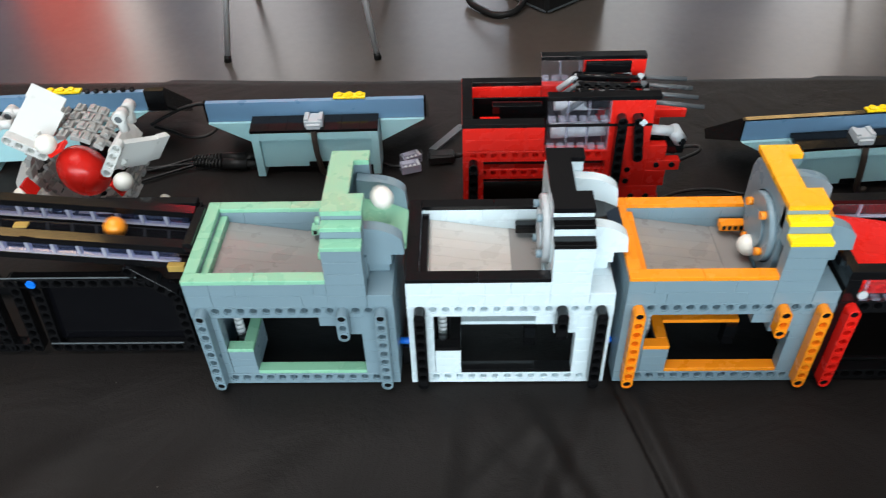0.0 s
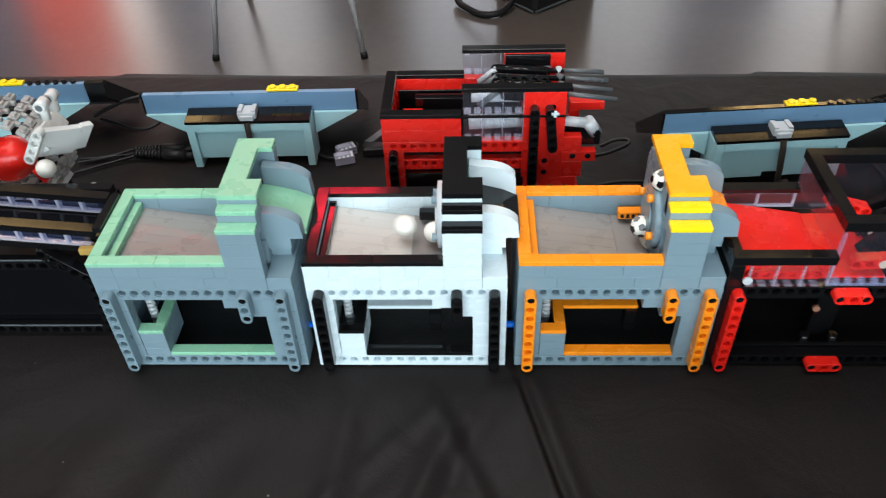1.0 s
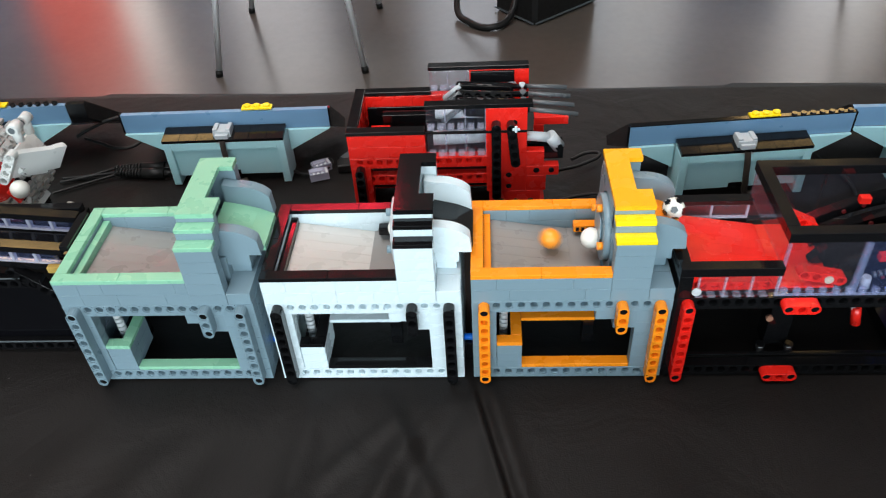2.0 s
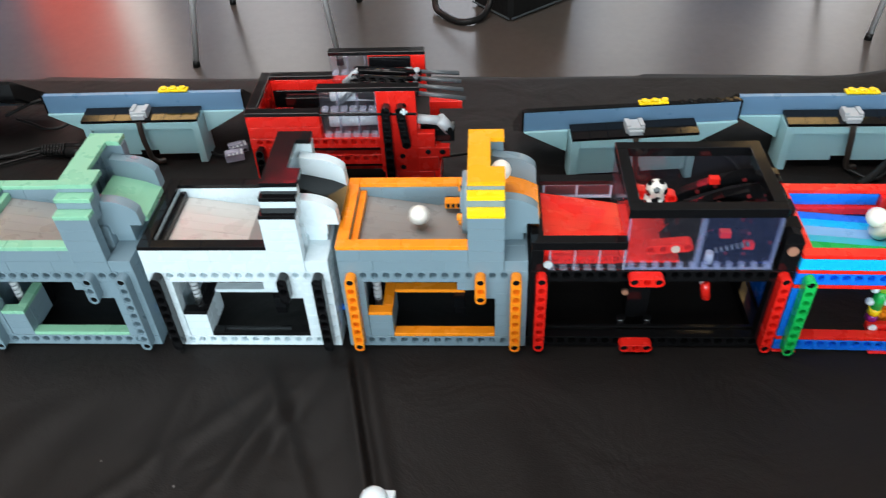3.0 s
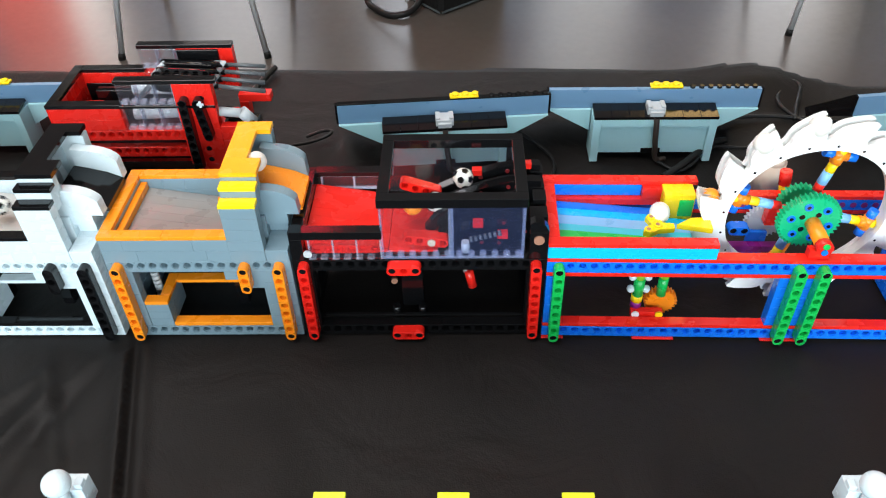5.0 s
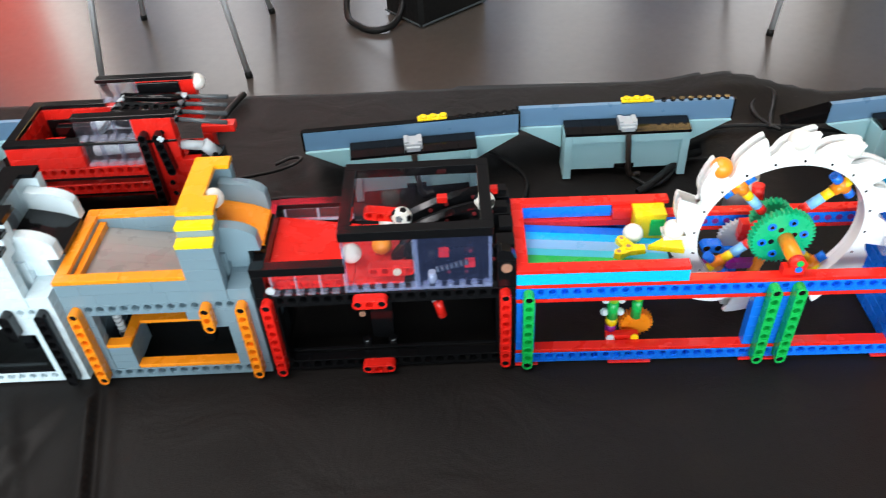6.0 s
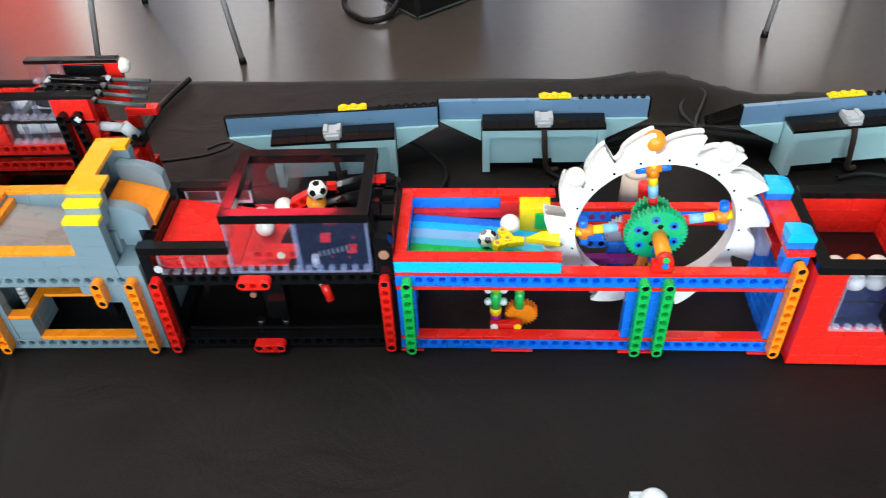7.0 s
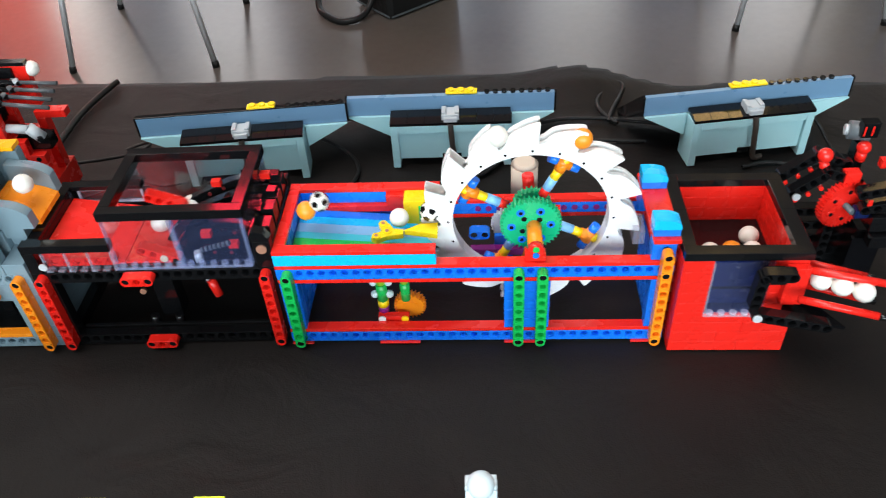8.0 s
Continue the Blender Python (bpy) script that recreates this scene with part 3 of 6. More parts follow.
    for k in range(3):
        boxes("crenel", [(94 + 5 * k, 98 + 5 * k, 72 + 1.2 * k, 77.6, 124 - 7 * k, 132.6 - 5 * k)], trim if trim is not BLACK else body, m)
    # chute on the far side with two curved cheeks
    bm = bmesh.new()
    add_prism(bm, [(103, 112), (112, 110), (126, 106), (136, 101), (136, 97), (112, 100), (103, 100)], 1, 27, 61)
    part("chute", bm, trim if trim is not BLACK else BLACK, m)
    for y0, lift in ((18.5, 0), (61.2, 3.5)):
        bm = bmesh.new()
        arc = [(104, 122 + lift)] + [(112 + 23.5 * math.sin(a), 107 + lift + 13.5 * math.cos(a)) for a in (radians(d) for d in range(0, 76, 8))]
        arc += [(135.3, 100), (127, 100), (127, 92), (104, 92)]
        add_prism(bm, arc, 1, y0, y0 + 8)
        part("chute_cheek", bm, body if trim is not BLACK else WHITE, m)
    # beams on the front
    liftarm(m, 8, -8, 5.8, 9, arm)
    liftarm(m, 120, -8, 5.8, 9, arm)
    liftarm(m, 96, -8, 53.8, 3, arm)
    return m, spin_disc(m, trim if trim is not BLACK else GREY, body if body is not WHITE else SILVER)


green_module, green_disc = lift_module("green_lift_module", 0.0005, GREY, SAGE, SAGE, RAMP, "grey brick-built ball lift with sage green rim tiles", GREY, 10)
white_module, white_disc = lift_module("white_lift_module", 0.1365, WHITE, BLACK, BLACK, RAMP_PALE, "white brick-built ball lift with black rim tiles", BLACK, 30)
orange_module, orange_disc = lift_module("orange_lift_module", 0.2710, GREY, ORANGE, YELLOW, RAMP, "grey brick-built ball lift with orange and yellow tiles", ORANGE, 50)
for x in (128.4, 264.4):
    c = thing("connector", x * MM, 0.02, 0.02, "small blue axle joining two modules", "connector", "connectors")
    bm = bmesh.new()
    add_tube(bm, (-1, 0, 0), (9, 0, 0), 2.4)
    part("axle", bm, BLUE, c)
    boxes("socket", [(1.5, 6.5, -3.8, 3.8, -20, -3)], BLACK, c)


# ---- black tipping module with a clear cover ----
def black_module():
    m = thing("tipping_module", 0.400, 0, 0, "black and red tipping module under a clear cover", "marble machine", "ball machine modules")
    holed_brick(m, 0.3, 0.5, 0, 22, BLACK)
    holed_brick(m, 0.3, 0.5, 64, 22, BLACK)
    for x0 in (0.4, 161):
        boxes("post", [(x0, x0 + 13, 0.7, 9, 9.7, 63.9)], BLACK, m)
        boxes("side_frame", [(x0, x0 + 8, 9.2, 72, 0, 9.6), (x0, x0 + 8, 9.2, 72, 64, 73.6), (x0, x0 + 8, 64, 72, 9.7, 63.9)], BLACK, m)
    boxes("back_frame", [(9, 167, 72.2, 80, 0, 9.6), (9, 167, 72.2, 80, 64, 73.6)], BLACK, m)
    boxes("centre_post", [(72, 88, 20, 34, 9.7, 63.8)], BLACK, m)
    for x0 in (68, 87):
        bm = bmesh.new()
        add_tube(bm, (x0, 14, 9.6), (x0, 14, 17), 4, 3)
        part("foot_stud", bm, BLACK, m)
    boxes("base_rail", [(14, 161, 9.1, 12, 9.7, 11.4)], BLACK, m)
    liftarm(m, 8, -7.5, 5.8, 9, RED)
    liftarm(m, 167, -7.5, 5.8, 9, RED)
    liftarm(m, 69, -7.4, 69.8, 3, RED, along="x")
    liftarm(m, 69, -7.4, 5.8, 3, RED, along="x")
    # trough on the side of the orange module
    boxes("front_rail", [(0.5, 63, 0.4, 8.2, 92.0, 98.6)], BLACK, m)
    boxes("trough_end", [(0.5, 9, 0.5, 80, 73.8, 91.9)], BLACK, m)
    boxes("rail_tile", [(0.5, 9, 8.4, 80, 92, 95.4)], BLACK, m)
    boxes("back_rail", [(9.2, 63, 72, 80, 92.0, 96)], BLACK, m)
    boxes("back_wall", [(9.2, 62, 74, 79, 74, 79)], BLACK, m)
    boxes("front_pane", [(12, 62, 1.5, 3.0, 74, 91.8)], CLEAR, m, "clear plastic panels").visible_shadow = False
    boxes("back_panel", [(10, 165, 68, 71, 6, 73.7)], BLACK, m)
    for x0, x1, z0, z1 in ((12, 62, 90.4, 91.8), (12, 62, 79.2, 80.6), (12, 13.4, 80.7, 90.3), (36, 37.4, 80.7, 90.3), (60.6, 62, 80.7, 90.3)):
        boxes("pane_edge", [(x0, x1, 73.8, 76.4, z0, z1)], CLEAR_RIB, m).visible_shadow = False
    boxes("back_pane", [(12, 62, 74.4, 76.0, 79.2, 91.8)], CLEAR, m).visible_shadow = False
    for k in range(4):
        boxes("pane_rib", [(12.6 + 16.2 * k, 13.8 + 16.2 * k, 0.9, 3.4, 74, 91)], CLEAR_EDGE, m).visible_shadow = False
    boxes("stud_strip", [(12 + 8 * k, 17 + 8 * k, 1, 6, 73.7, 75.4) for k in range(6)], CLEAR_STUD, m).visible_shadow = False
    for k in range(7):
        bm = bmesh.new()
        add_prism(bm, [(9.3, 86.0), (66, 76.0), (66, 73.8), (9.3, 74)], 1, 8.6 + 9 * k, 17.5 + 9 * k)
        part("ramp_plank", bm, RED, m)
    boxes("deck", [(100.2, 161, 8.6, 67.8, 73.8, 74.8)], BLACK, m)
    boxes("red_floor", [(66.2, 100, 8.6, 71.4, 73.8, 75.6)], RED, m)
    liftarm(m, 17, 6, 79, 6, RED, along="x", pins=())
    # clear cover with a black rim
    rim = [(61, 160, 3, 11, 116.2, 123.4), (61, 160, 72, 80, 116.2, 123.4), (61, 69, 11.1, 71.9, 116.2, 123.4), (152, 160, 11.1, 71.9, 116.2, 123.4)]
    for r in rim:
        boxes("cover_rim", [r], BLACK, m)
    # the right front pane's bluish reflection is put in as haze
    for r in ((62, 108.6, 3.6, 5.2, 74, 116), (109.4, 158.6, 3.6, 5.2, 74, 116), (62, 108.6, 77.6, 79, 74, 116), (109.4, 158.6, 77.6, 79, 74, 116), (61.6, 63, 5.4, 77.4, 96, 116), (157.6, 159, 5.4, 77.4, 96, 116)):
        boxes("cover_pane", [r], TINTED if r[0] == 109.4 and r[2] < 10 else CLEAR, m, "tall clear plastic panel").visible_shadow = False
    for x, wide in ((62.2, 1.4), (107.6, 3.6), (156.6, 2.2)):
        boxes("cover_rib", [(x, x + wide, 2.6, 6, 74, 115.6)], CLEAR_BLUE, m).visible_shadow = False
    boxes("cover_sill", [(62.2, 158.6, 1.2, 3.4, 74, 75)], CLEAR_BLUE, m).visible_shadow = False
    for k in range(12):
        bm = bmesh.new()
        add_tube(bm, (67 + 8 * k, 3.4, 75.1), (67 + 8 * k, 3.4, 78.4), 2.4, sides=10)
        part("clear_stud", bm, CLEAR_BLUE, m).visible_shadow = False
    # curved black arms and their end wall
    for y0, drop in ((46, 3), (61, 0)):
        bm = bmesh.new()
        up = [(96 + 76 * f, 86 - drop + 23 * math.sin(f * 1.75)) for f in (k / 10 for k in range(11))]
        lo = [(x, z - 7.0) for x, z in reversed(up)]
        add_prism(bm, up + lo, 1, y0, y0 + 7.4)
        arm = part("curved_arm", bm, BLACK, m)
        for f in (0.3, 0.45, 0.7, 0.85):
            bm = bmesh.new()
            add_tube(bm, (96 + 76 * f, y0 - 0.8, 82.5 - drop + 23 * math.sin(f * 1.75)), (96 + 76 * f, y0 + 0.2, 82.5 - drop + 23 * math.sin(f * 1.75)), 1.5, sides=10)
            part("pin", bm, DARK_RED, arm)
    # concentric arches behind the front panes
    for y0, r0, r1, mt in ((13, 24, 30.5, DARK_GLOSS), (20, 36, 43, BLACK), (30, 44, 51, BLACK)):
        bm = bmesh.new()
        turn = [radians(12 + 156 * k / 18) for k in range(19)]
        ring = [(135 + r1 * math.cos(a), 52 + r1 * math.sin(a)) for a in turn] + [(135 + r0 * math.cos(a), 52 + r0 * math.sin(a)) for a in reversed(turn)]
        add_prism(bm, [(x, max(z, 74)) for x, z in ring if z > 70], 1, y0, y0 + 6.5)
        arch = part("arch", bm, mt, m)
        for a in (50, 75, 100):
            x, z = 135 + (r0 + r1) / 2 * math.cos(radians(a)), 52 + (r0 + r1) / 2 * math.sin(radians(a))
            bm = bmesh.new()
            add_tube(bm, (x, y0 - 0.7, z), (x, y0 + 0.2, z), 1.3, sides=10)
            part("pin", bm, DARK_RED, arch)
    boxes("end_wall", [(162, 174.4, 0.6, 7.5, 74, 97), (162, 174.4, 73, 80, 74, 97), (164, 174.4, 7.6, 72.9, 74, 90)], BLACK, m)
    bm = bmesh.new()
    add_prism(bm, [(161.8, 97.1), (174.4, 97.1), (174.4, 98), (171, 104), (165, 106), (161.8, 104)], 1, 0.6, 8)
    part("end_fender", bm, BLACK, m)
    bm = bmesh.new()
    add_tube(bm, (168, 0.8, 91), (168, -0.6, 91), 3.6)
    part("copper_pin", bm, COPPER, m)
    for k in range(4):
        boxes("end_block", [(162 + (k % 2) * 3, 174, 10 + 16 * k, 22 + 16 * k, 90.2, 103 + 2 * (k % 2))], BLACK, m)
    for x, z, y in ((124, 104, 55), (124, 92, 12), (141, 82, 12), (159, 106, 60)):
        boxes("red_tile", [(x, x + 7, y, y + 5, z, z + 5)], RED, m)
    bm = bmesh.new()
    for k in range(7):
        add_tube(bm, (122 + 3.2 * k, 10.5, 83 + 0.9 * k), (124 + 3.2 * k, 10.5, 83.6 + 0.9 * k), 2.0)
    part("spring", bm, DARK, m)
    bm = bmesh.new()
    add_tube(bm, (119, 10, 74), (119, 10, 82), 3.4, 2.6)
    add_tube(bm, (119, 12, 52), (119, 10, 74), 1.6)
    part("axle", bm, SILVER, m)
    bm = bmesh.new()
    add_tube(bm, (124, 11, 39), (121, 12, 54), 3.3)
    part("red_stop", bm, RED, m)
    bm = bmesh.new()
    add_tube(bm, (12, 0.6, 80), (12, -0.6, 80), 3.0)
    part("pin_head", bm, SILVER, m)
    bm = bmesh.new()
    add_tube(bm, (68, 14, 43), (68, 11.4, 43), 2.3)
    part("copper_pin", bm, COPPER, m)
    # rocking red lever
    lever = liftarm(m, 80, 9, 84, 4, RED, along="x", pins=(), name="lever")
    bm = bmesh.new()
    add_tube(bm, (16, -0.8, 0), (16, 2, 0), 2.8)
    part("lever_pin", bm, TAN, lever)
    top_lever = liftarm(m, 76, 52, 98, 4, RED, along="x", pins=(), name="lever")
    return lever, top_lever


lever_low, lever_high = black_module()


# ---- the blue and red wheel module ----
def wheel_module():
    m = thing("wheel_module", 0.5743, -0.0022, 0, "blue and red module with a white saw-toothed lifting wheel", "marble machine", "ball machine modules", rz=-1.25)
    holed_brick(m, 0, 0, 1, 34, BLUE)
    holed_brick(m, 0, 0, 64, 34, BLUE)
    boxes("red_plate", [(0, 272, 0.1, 8, 10.7, 13.8)], RED, m)
    boxes("red_plate", [(0, 272, -0.1, 8, 60.6, 63.8)], RED, m)
    boxes("red_plate", [(0, 272, -0.1, 8, 73.7, 76.8)], RED, m)
    boxes("foot_plate", [(0, 16, -2, 10, -0.4, 0.9)], RED, m)
    boxes("foot_plate", [(66, 96, -2, 10, -0.4, 0.9)], RED, m)
    boxes("foot_plate", [(158, 186, -2, 10, -0.4, 0.9)], RED, m)
    boxes("foot_plate", [(250, 268, -2, 10, -0.4, 0.9)], RED, m)
    for x0, x1 in ((0.2, 13), (158, 190), (258, 271.8)):
        for c in range(5):
            brick(m, x0, 0.3, 13.9 + c * 9.33, x1 - x0, 8, 9.3, BLUE)
    wall(m, 0.2, 8.4, 0.5, 62, "y", 7, BLUE, 71, h=9.1)
    wall(m, 263, 8.4, 0.5, 62, "y", 7, BLUE, 72, h=9.1)
    boxes("side_plate", [(262.6, 271.4, 8.5, 70, 64.4, 67.4)], RED, m)
    boxes("back_beam", [(0.2, 272, 70.6, 78, 64, 73.6)], BLUE, m)
    boxes("back_plate", [(0.2, 272, 70.4, 78.2, 73.7, 76.8)], RED, m)
    boxes("back_plate", [(110, 272, 70.4, 78.2, 60.6, 63.8)], RED, m)
    boxes("back_base", [(0.2, 272, 70.6, 78, 0, 9.6)], BLUE, m)
    for k in range(14):
        bm = bmesh.new()
        add_tube(bm, (140 + 8 * k, 70.9, 69), (140 + 8 * k, 70.0, 69), 2.3, sides=10)
        part("pin", bm, MAGENTA, m)
    # tray
    wall(m, 0, 0, 76.9, 112, "x", 1, AZURE, 73, sizes=(14,))
    wall(m, 0, 8.1, 76.9, 62, "y", 1, BLUE, 74)
    wall(m, 0, 70.2, 76.9, 72, "x", 1, BLUE, 75, sizes=(9,))
    boxes("slope_block", [(72.2, 96, 66, 78, 76.9, 86.4)], RED, m)
    for r in ((0, 112, -0.2, 8, 86.6, 89.8), (0, 8, 8.1, 70, 86.6, 89.8), (0, 112, 70.1, 78.2, 86.6, 89.8)):
        boxes("rim_tile", [r], RED, m)
    boxes("inner_plate", [(8, 90, 66.4, 70, 71, 76.6)], RED, m)
    for y0, y1, mt in ((8.2, 33, GREEN), (33.1, 40, AQUA), (40.1, 50, PALE_BLUE), (50.1, 58, AZURE), (58.1, 66, BLUE)):
        bm = bmesh.new()
        add_prism(bm, [(8.2, 75), (108, 66), (108, 63.9), (8.2, 63.9)], 1, y0, y1)
        part("tray_floor", bm, mt, m)
    for y0, y1 in ((56, 70), ):
        boxes("yellow_guide", [(86, 108, y0, y1, 66, 88)], YELLOW, m)
    boxes("green_plate", [(97, 107, 54.6, 55.9, 70, 84)], GREEN, m)
    bm = bmesh.new()
    add_prism(bm, [(66, 21), (70, 18.6), (77, 23), (88, 24.5), (88, 29.5), (81, 30.5), (77.5, 36), (73, 39), (69.6, 36.5), (73, 28.5), (68, 25)], 2, 80, 84)
    part("yellow_lever", bm, YELLOW, m)
    for x, y in ((69.5, 22), (73.2, 35.6), (76.6, 27.2)):
        bm = bmesh.new()
        add_tube(bm, (x, y, 83.9), (x, y, 85.2), 2.9)
        boss = part("lever_boss", bm, YELLOW, m)
        bm = bmesh.new()
        add_tube(bm, (x, y, 85.1), (x, y, 85.4), 1.5, sides=10)
        part("boss_bore", bm, COPPER, boss)
    bm = bmesh.new()
    add_prism(bm, [(89, 25), (112.3, 20), (112.3, 33), (100, 32)], 2, 83, 87)
    part("cream_cap", bm, YELLOW, m)
    liftarm(m, 8, -8, 5.8, 9, GREEN)
    liftarm(m, 168, -8, 5.8, 9, GREEN)
    liftarm(m, 184, -8, 5.8, 9, GREEN)
    liftarm(m, 265.5, -8, 5.8, 11, ORANGE, pins=(0, 8, 10))
    # tower at the far end
    boxes("end_column", [(256, 272, 2, 12, 76.9, 92)], BLUE, m)
    boxes("end_column", [(256, 272, 54, 70, 76.9, 92)], BLUE, m)
    boxes("end_top", [(256, 274, 0, 76, 92.1, 95.4)], RED, m)
    for y0, mt in ((4, AZURE), (56, AZURE)):
        boxes("end_block", [(256, 273.4, y0, y0 + 12, 95.5, 101)], BLUE, m)
        bm = bmesh.new()
        arc = [(255.5, 101.1), (273.6, 101.1), (273.6, 103.6)] + [(261.6 + 12 * math.cos(a), 103.6 + 5 * math.sin(a)) for a in (math.pi / 2 * k / 6 for k in range(1, 7))] + [(255.5, 108.6)]
        add_prism(bm, arc, 1, y0, y0 + 12)
        part("rounded_block", bm, mt, m)
    boxes("slide", [(248, 256, 26, 46, 70, 82)], CLEAR_EDGE, m)
    # crank figure under the tray
    crank = [("crank_rod", (69, 17, 60), (69, 17, 44), 3.4, LIME), ("crank_rod", (69, 17, 44), (69, 17, 28), 4.0, GREEN), ("crank_rod", (69, 17, 28), (69, 17, 22), 4.2, YELLOW), ("crank_rod", (69, 17, 22), (69, 17, 16), 4.0, MAGENTA), ("crank_rod", (86, 18, 62), (86, 18, 44), 3.2, LIME), ("crank_rod", (86, 18, 44), (86, 18, 27), 3.6, GREEN)]
    for nm, p, q, r, mt in crank:
        bm = bmesh.new()
        add_tube(bm, p, q, r)
        part(nm, bm, mt, m)
    for x, z in ((63.5, 45), (63.5, 33), (74.5, 45), (74.5, 33)):
        bm = bmesh.new()
        add_ball(bm, (x, 17, z), 3.0)
        part("white_knob", bm, WHITE, m)
    boxes("crank_block", [(65, 88, 9.5, 15, 11, 16.5)], RED, m)
    for x, mt in ((68, WHITE), (85, YELLOW)):
        bm = bmesh.new()
        add_tube(bm, (x, 9.4, 15), (x, 8.2, 15), 2.8)
        part("pin_head", bm, mt, m)
    bm = bmesh.new()
    gear_mesh(bm, 24, 12, 2.4, 6)
    g = part("orange_gear", bm, AMBER, m)
    g.location = (0.088, 0.020, 0.0165)
    bm = bmesh.new()
    add_tube(bm, (0, -1, 0), (0, 8, 0), 5.5)
    part("gear_hub", bm, AMBER, g)
    # motor, its gear and the bearing stands
    bm = bmesh.new()
    add_tube(bm, (176, 108, 50), (176, 106, 84), 10.5, sides=20)
    add_tube(bm, (176, 106, 84), (176, 105.8, 87), 10.4, 7.5, sides=20)
    part("motor", bm, TAN, m, "cream coloured cylindrical motor")
    boxes("purple_link", [(134, 180, 50, 56, 40, 46)], MAGENTA, m)
    liftarm(m, 137, 46, 63, 2, BLUE, along="x", pins=(0, 1), name="blue_link")
    boxes("blue_panel", [(152, 166, 56.5, 60, 26, 54)], BLUE, m)
    bm = bmesh.new()
    add_tube(bm, (174, 51, 30), (180, 51, 56), 3.8)
    part("orange_strut", bm, AMBER, m)
    bm = bmesh.new()
    add_tube(bm, (178, 80, 81), (177, 81, 92), 4.4)
    part("red_knob", bm, RED, m)
    bm = bmesh.new()
    add_tube(bm, (179, 78, 72), (178, 80, 81), 4.0)
    part("yellow_sleeve", bm, YELLOW, m)
    for x in (166, 192):
        bm = bmesh.new()
        add_tube(bm, (x, 46, 84), (x + 5, 46, 80), 4.2)
        part("red_bush", bm, RED, m)
    boxes("bearing_stand", [(172, 186, 2, 8, 76.9, 84)], RED, m)
    boxes("bearing_stand", [(160, 200, 52, 60, 64, 80)], RED, m)
    bm = bmesh.new()
    add_tube(bm, (179, 30, 89), (179, 3, 89), 5.2)
    part("axle_sleeve", bm, AMBER, m)
    bm = bmesh.new()
    add_tube(bm, (179, 3, 89), (179, -2.5, 89), 5.4)
    part("axle_end", bm, RED, m)
    for z, mt in ((91.5, GREEN), (86.5, BLUE)):
        bm = bmesh.new()
        add_tube(bm, (179, -2.2, z), (179, -3.4, z), 2.2)
        part("axle_cap", bm, mt, m)
    bm = bmesh.new()
    gear_mesh(bm, 24, 14, 2.4, 6)
    back_gear = part("back_gear", bm, GEAR_GREEN, m)
    back_gear.location = (0.179, 0.052, 0.085)
    bm = bmesh.new()
    gear_mesh(bm, 28, 15, 2.4, 4)
    white_gear = part("white_gear", bm, SILVER, m)
    white_gear.location = (0.1645, 0.062, 0.060)
    bm = bmesh.new()
    add_tube(bm, (0, -6, 0), (0, -1, 0), 4)
    part("red_bush", bm, RED, back_gear)
    return m, back_gear


wheel_base, back_gear = wheel_module()


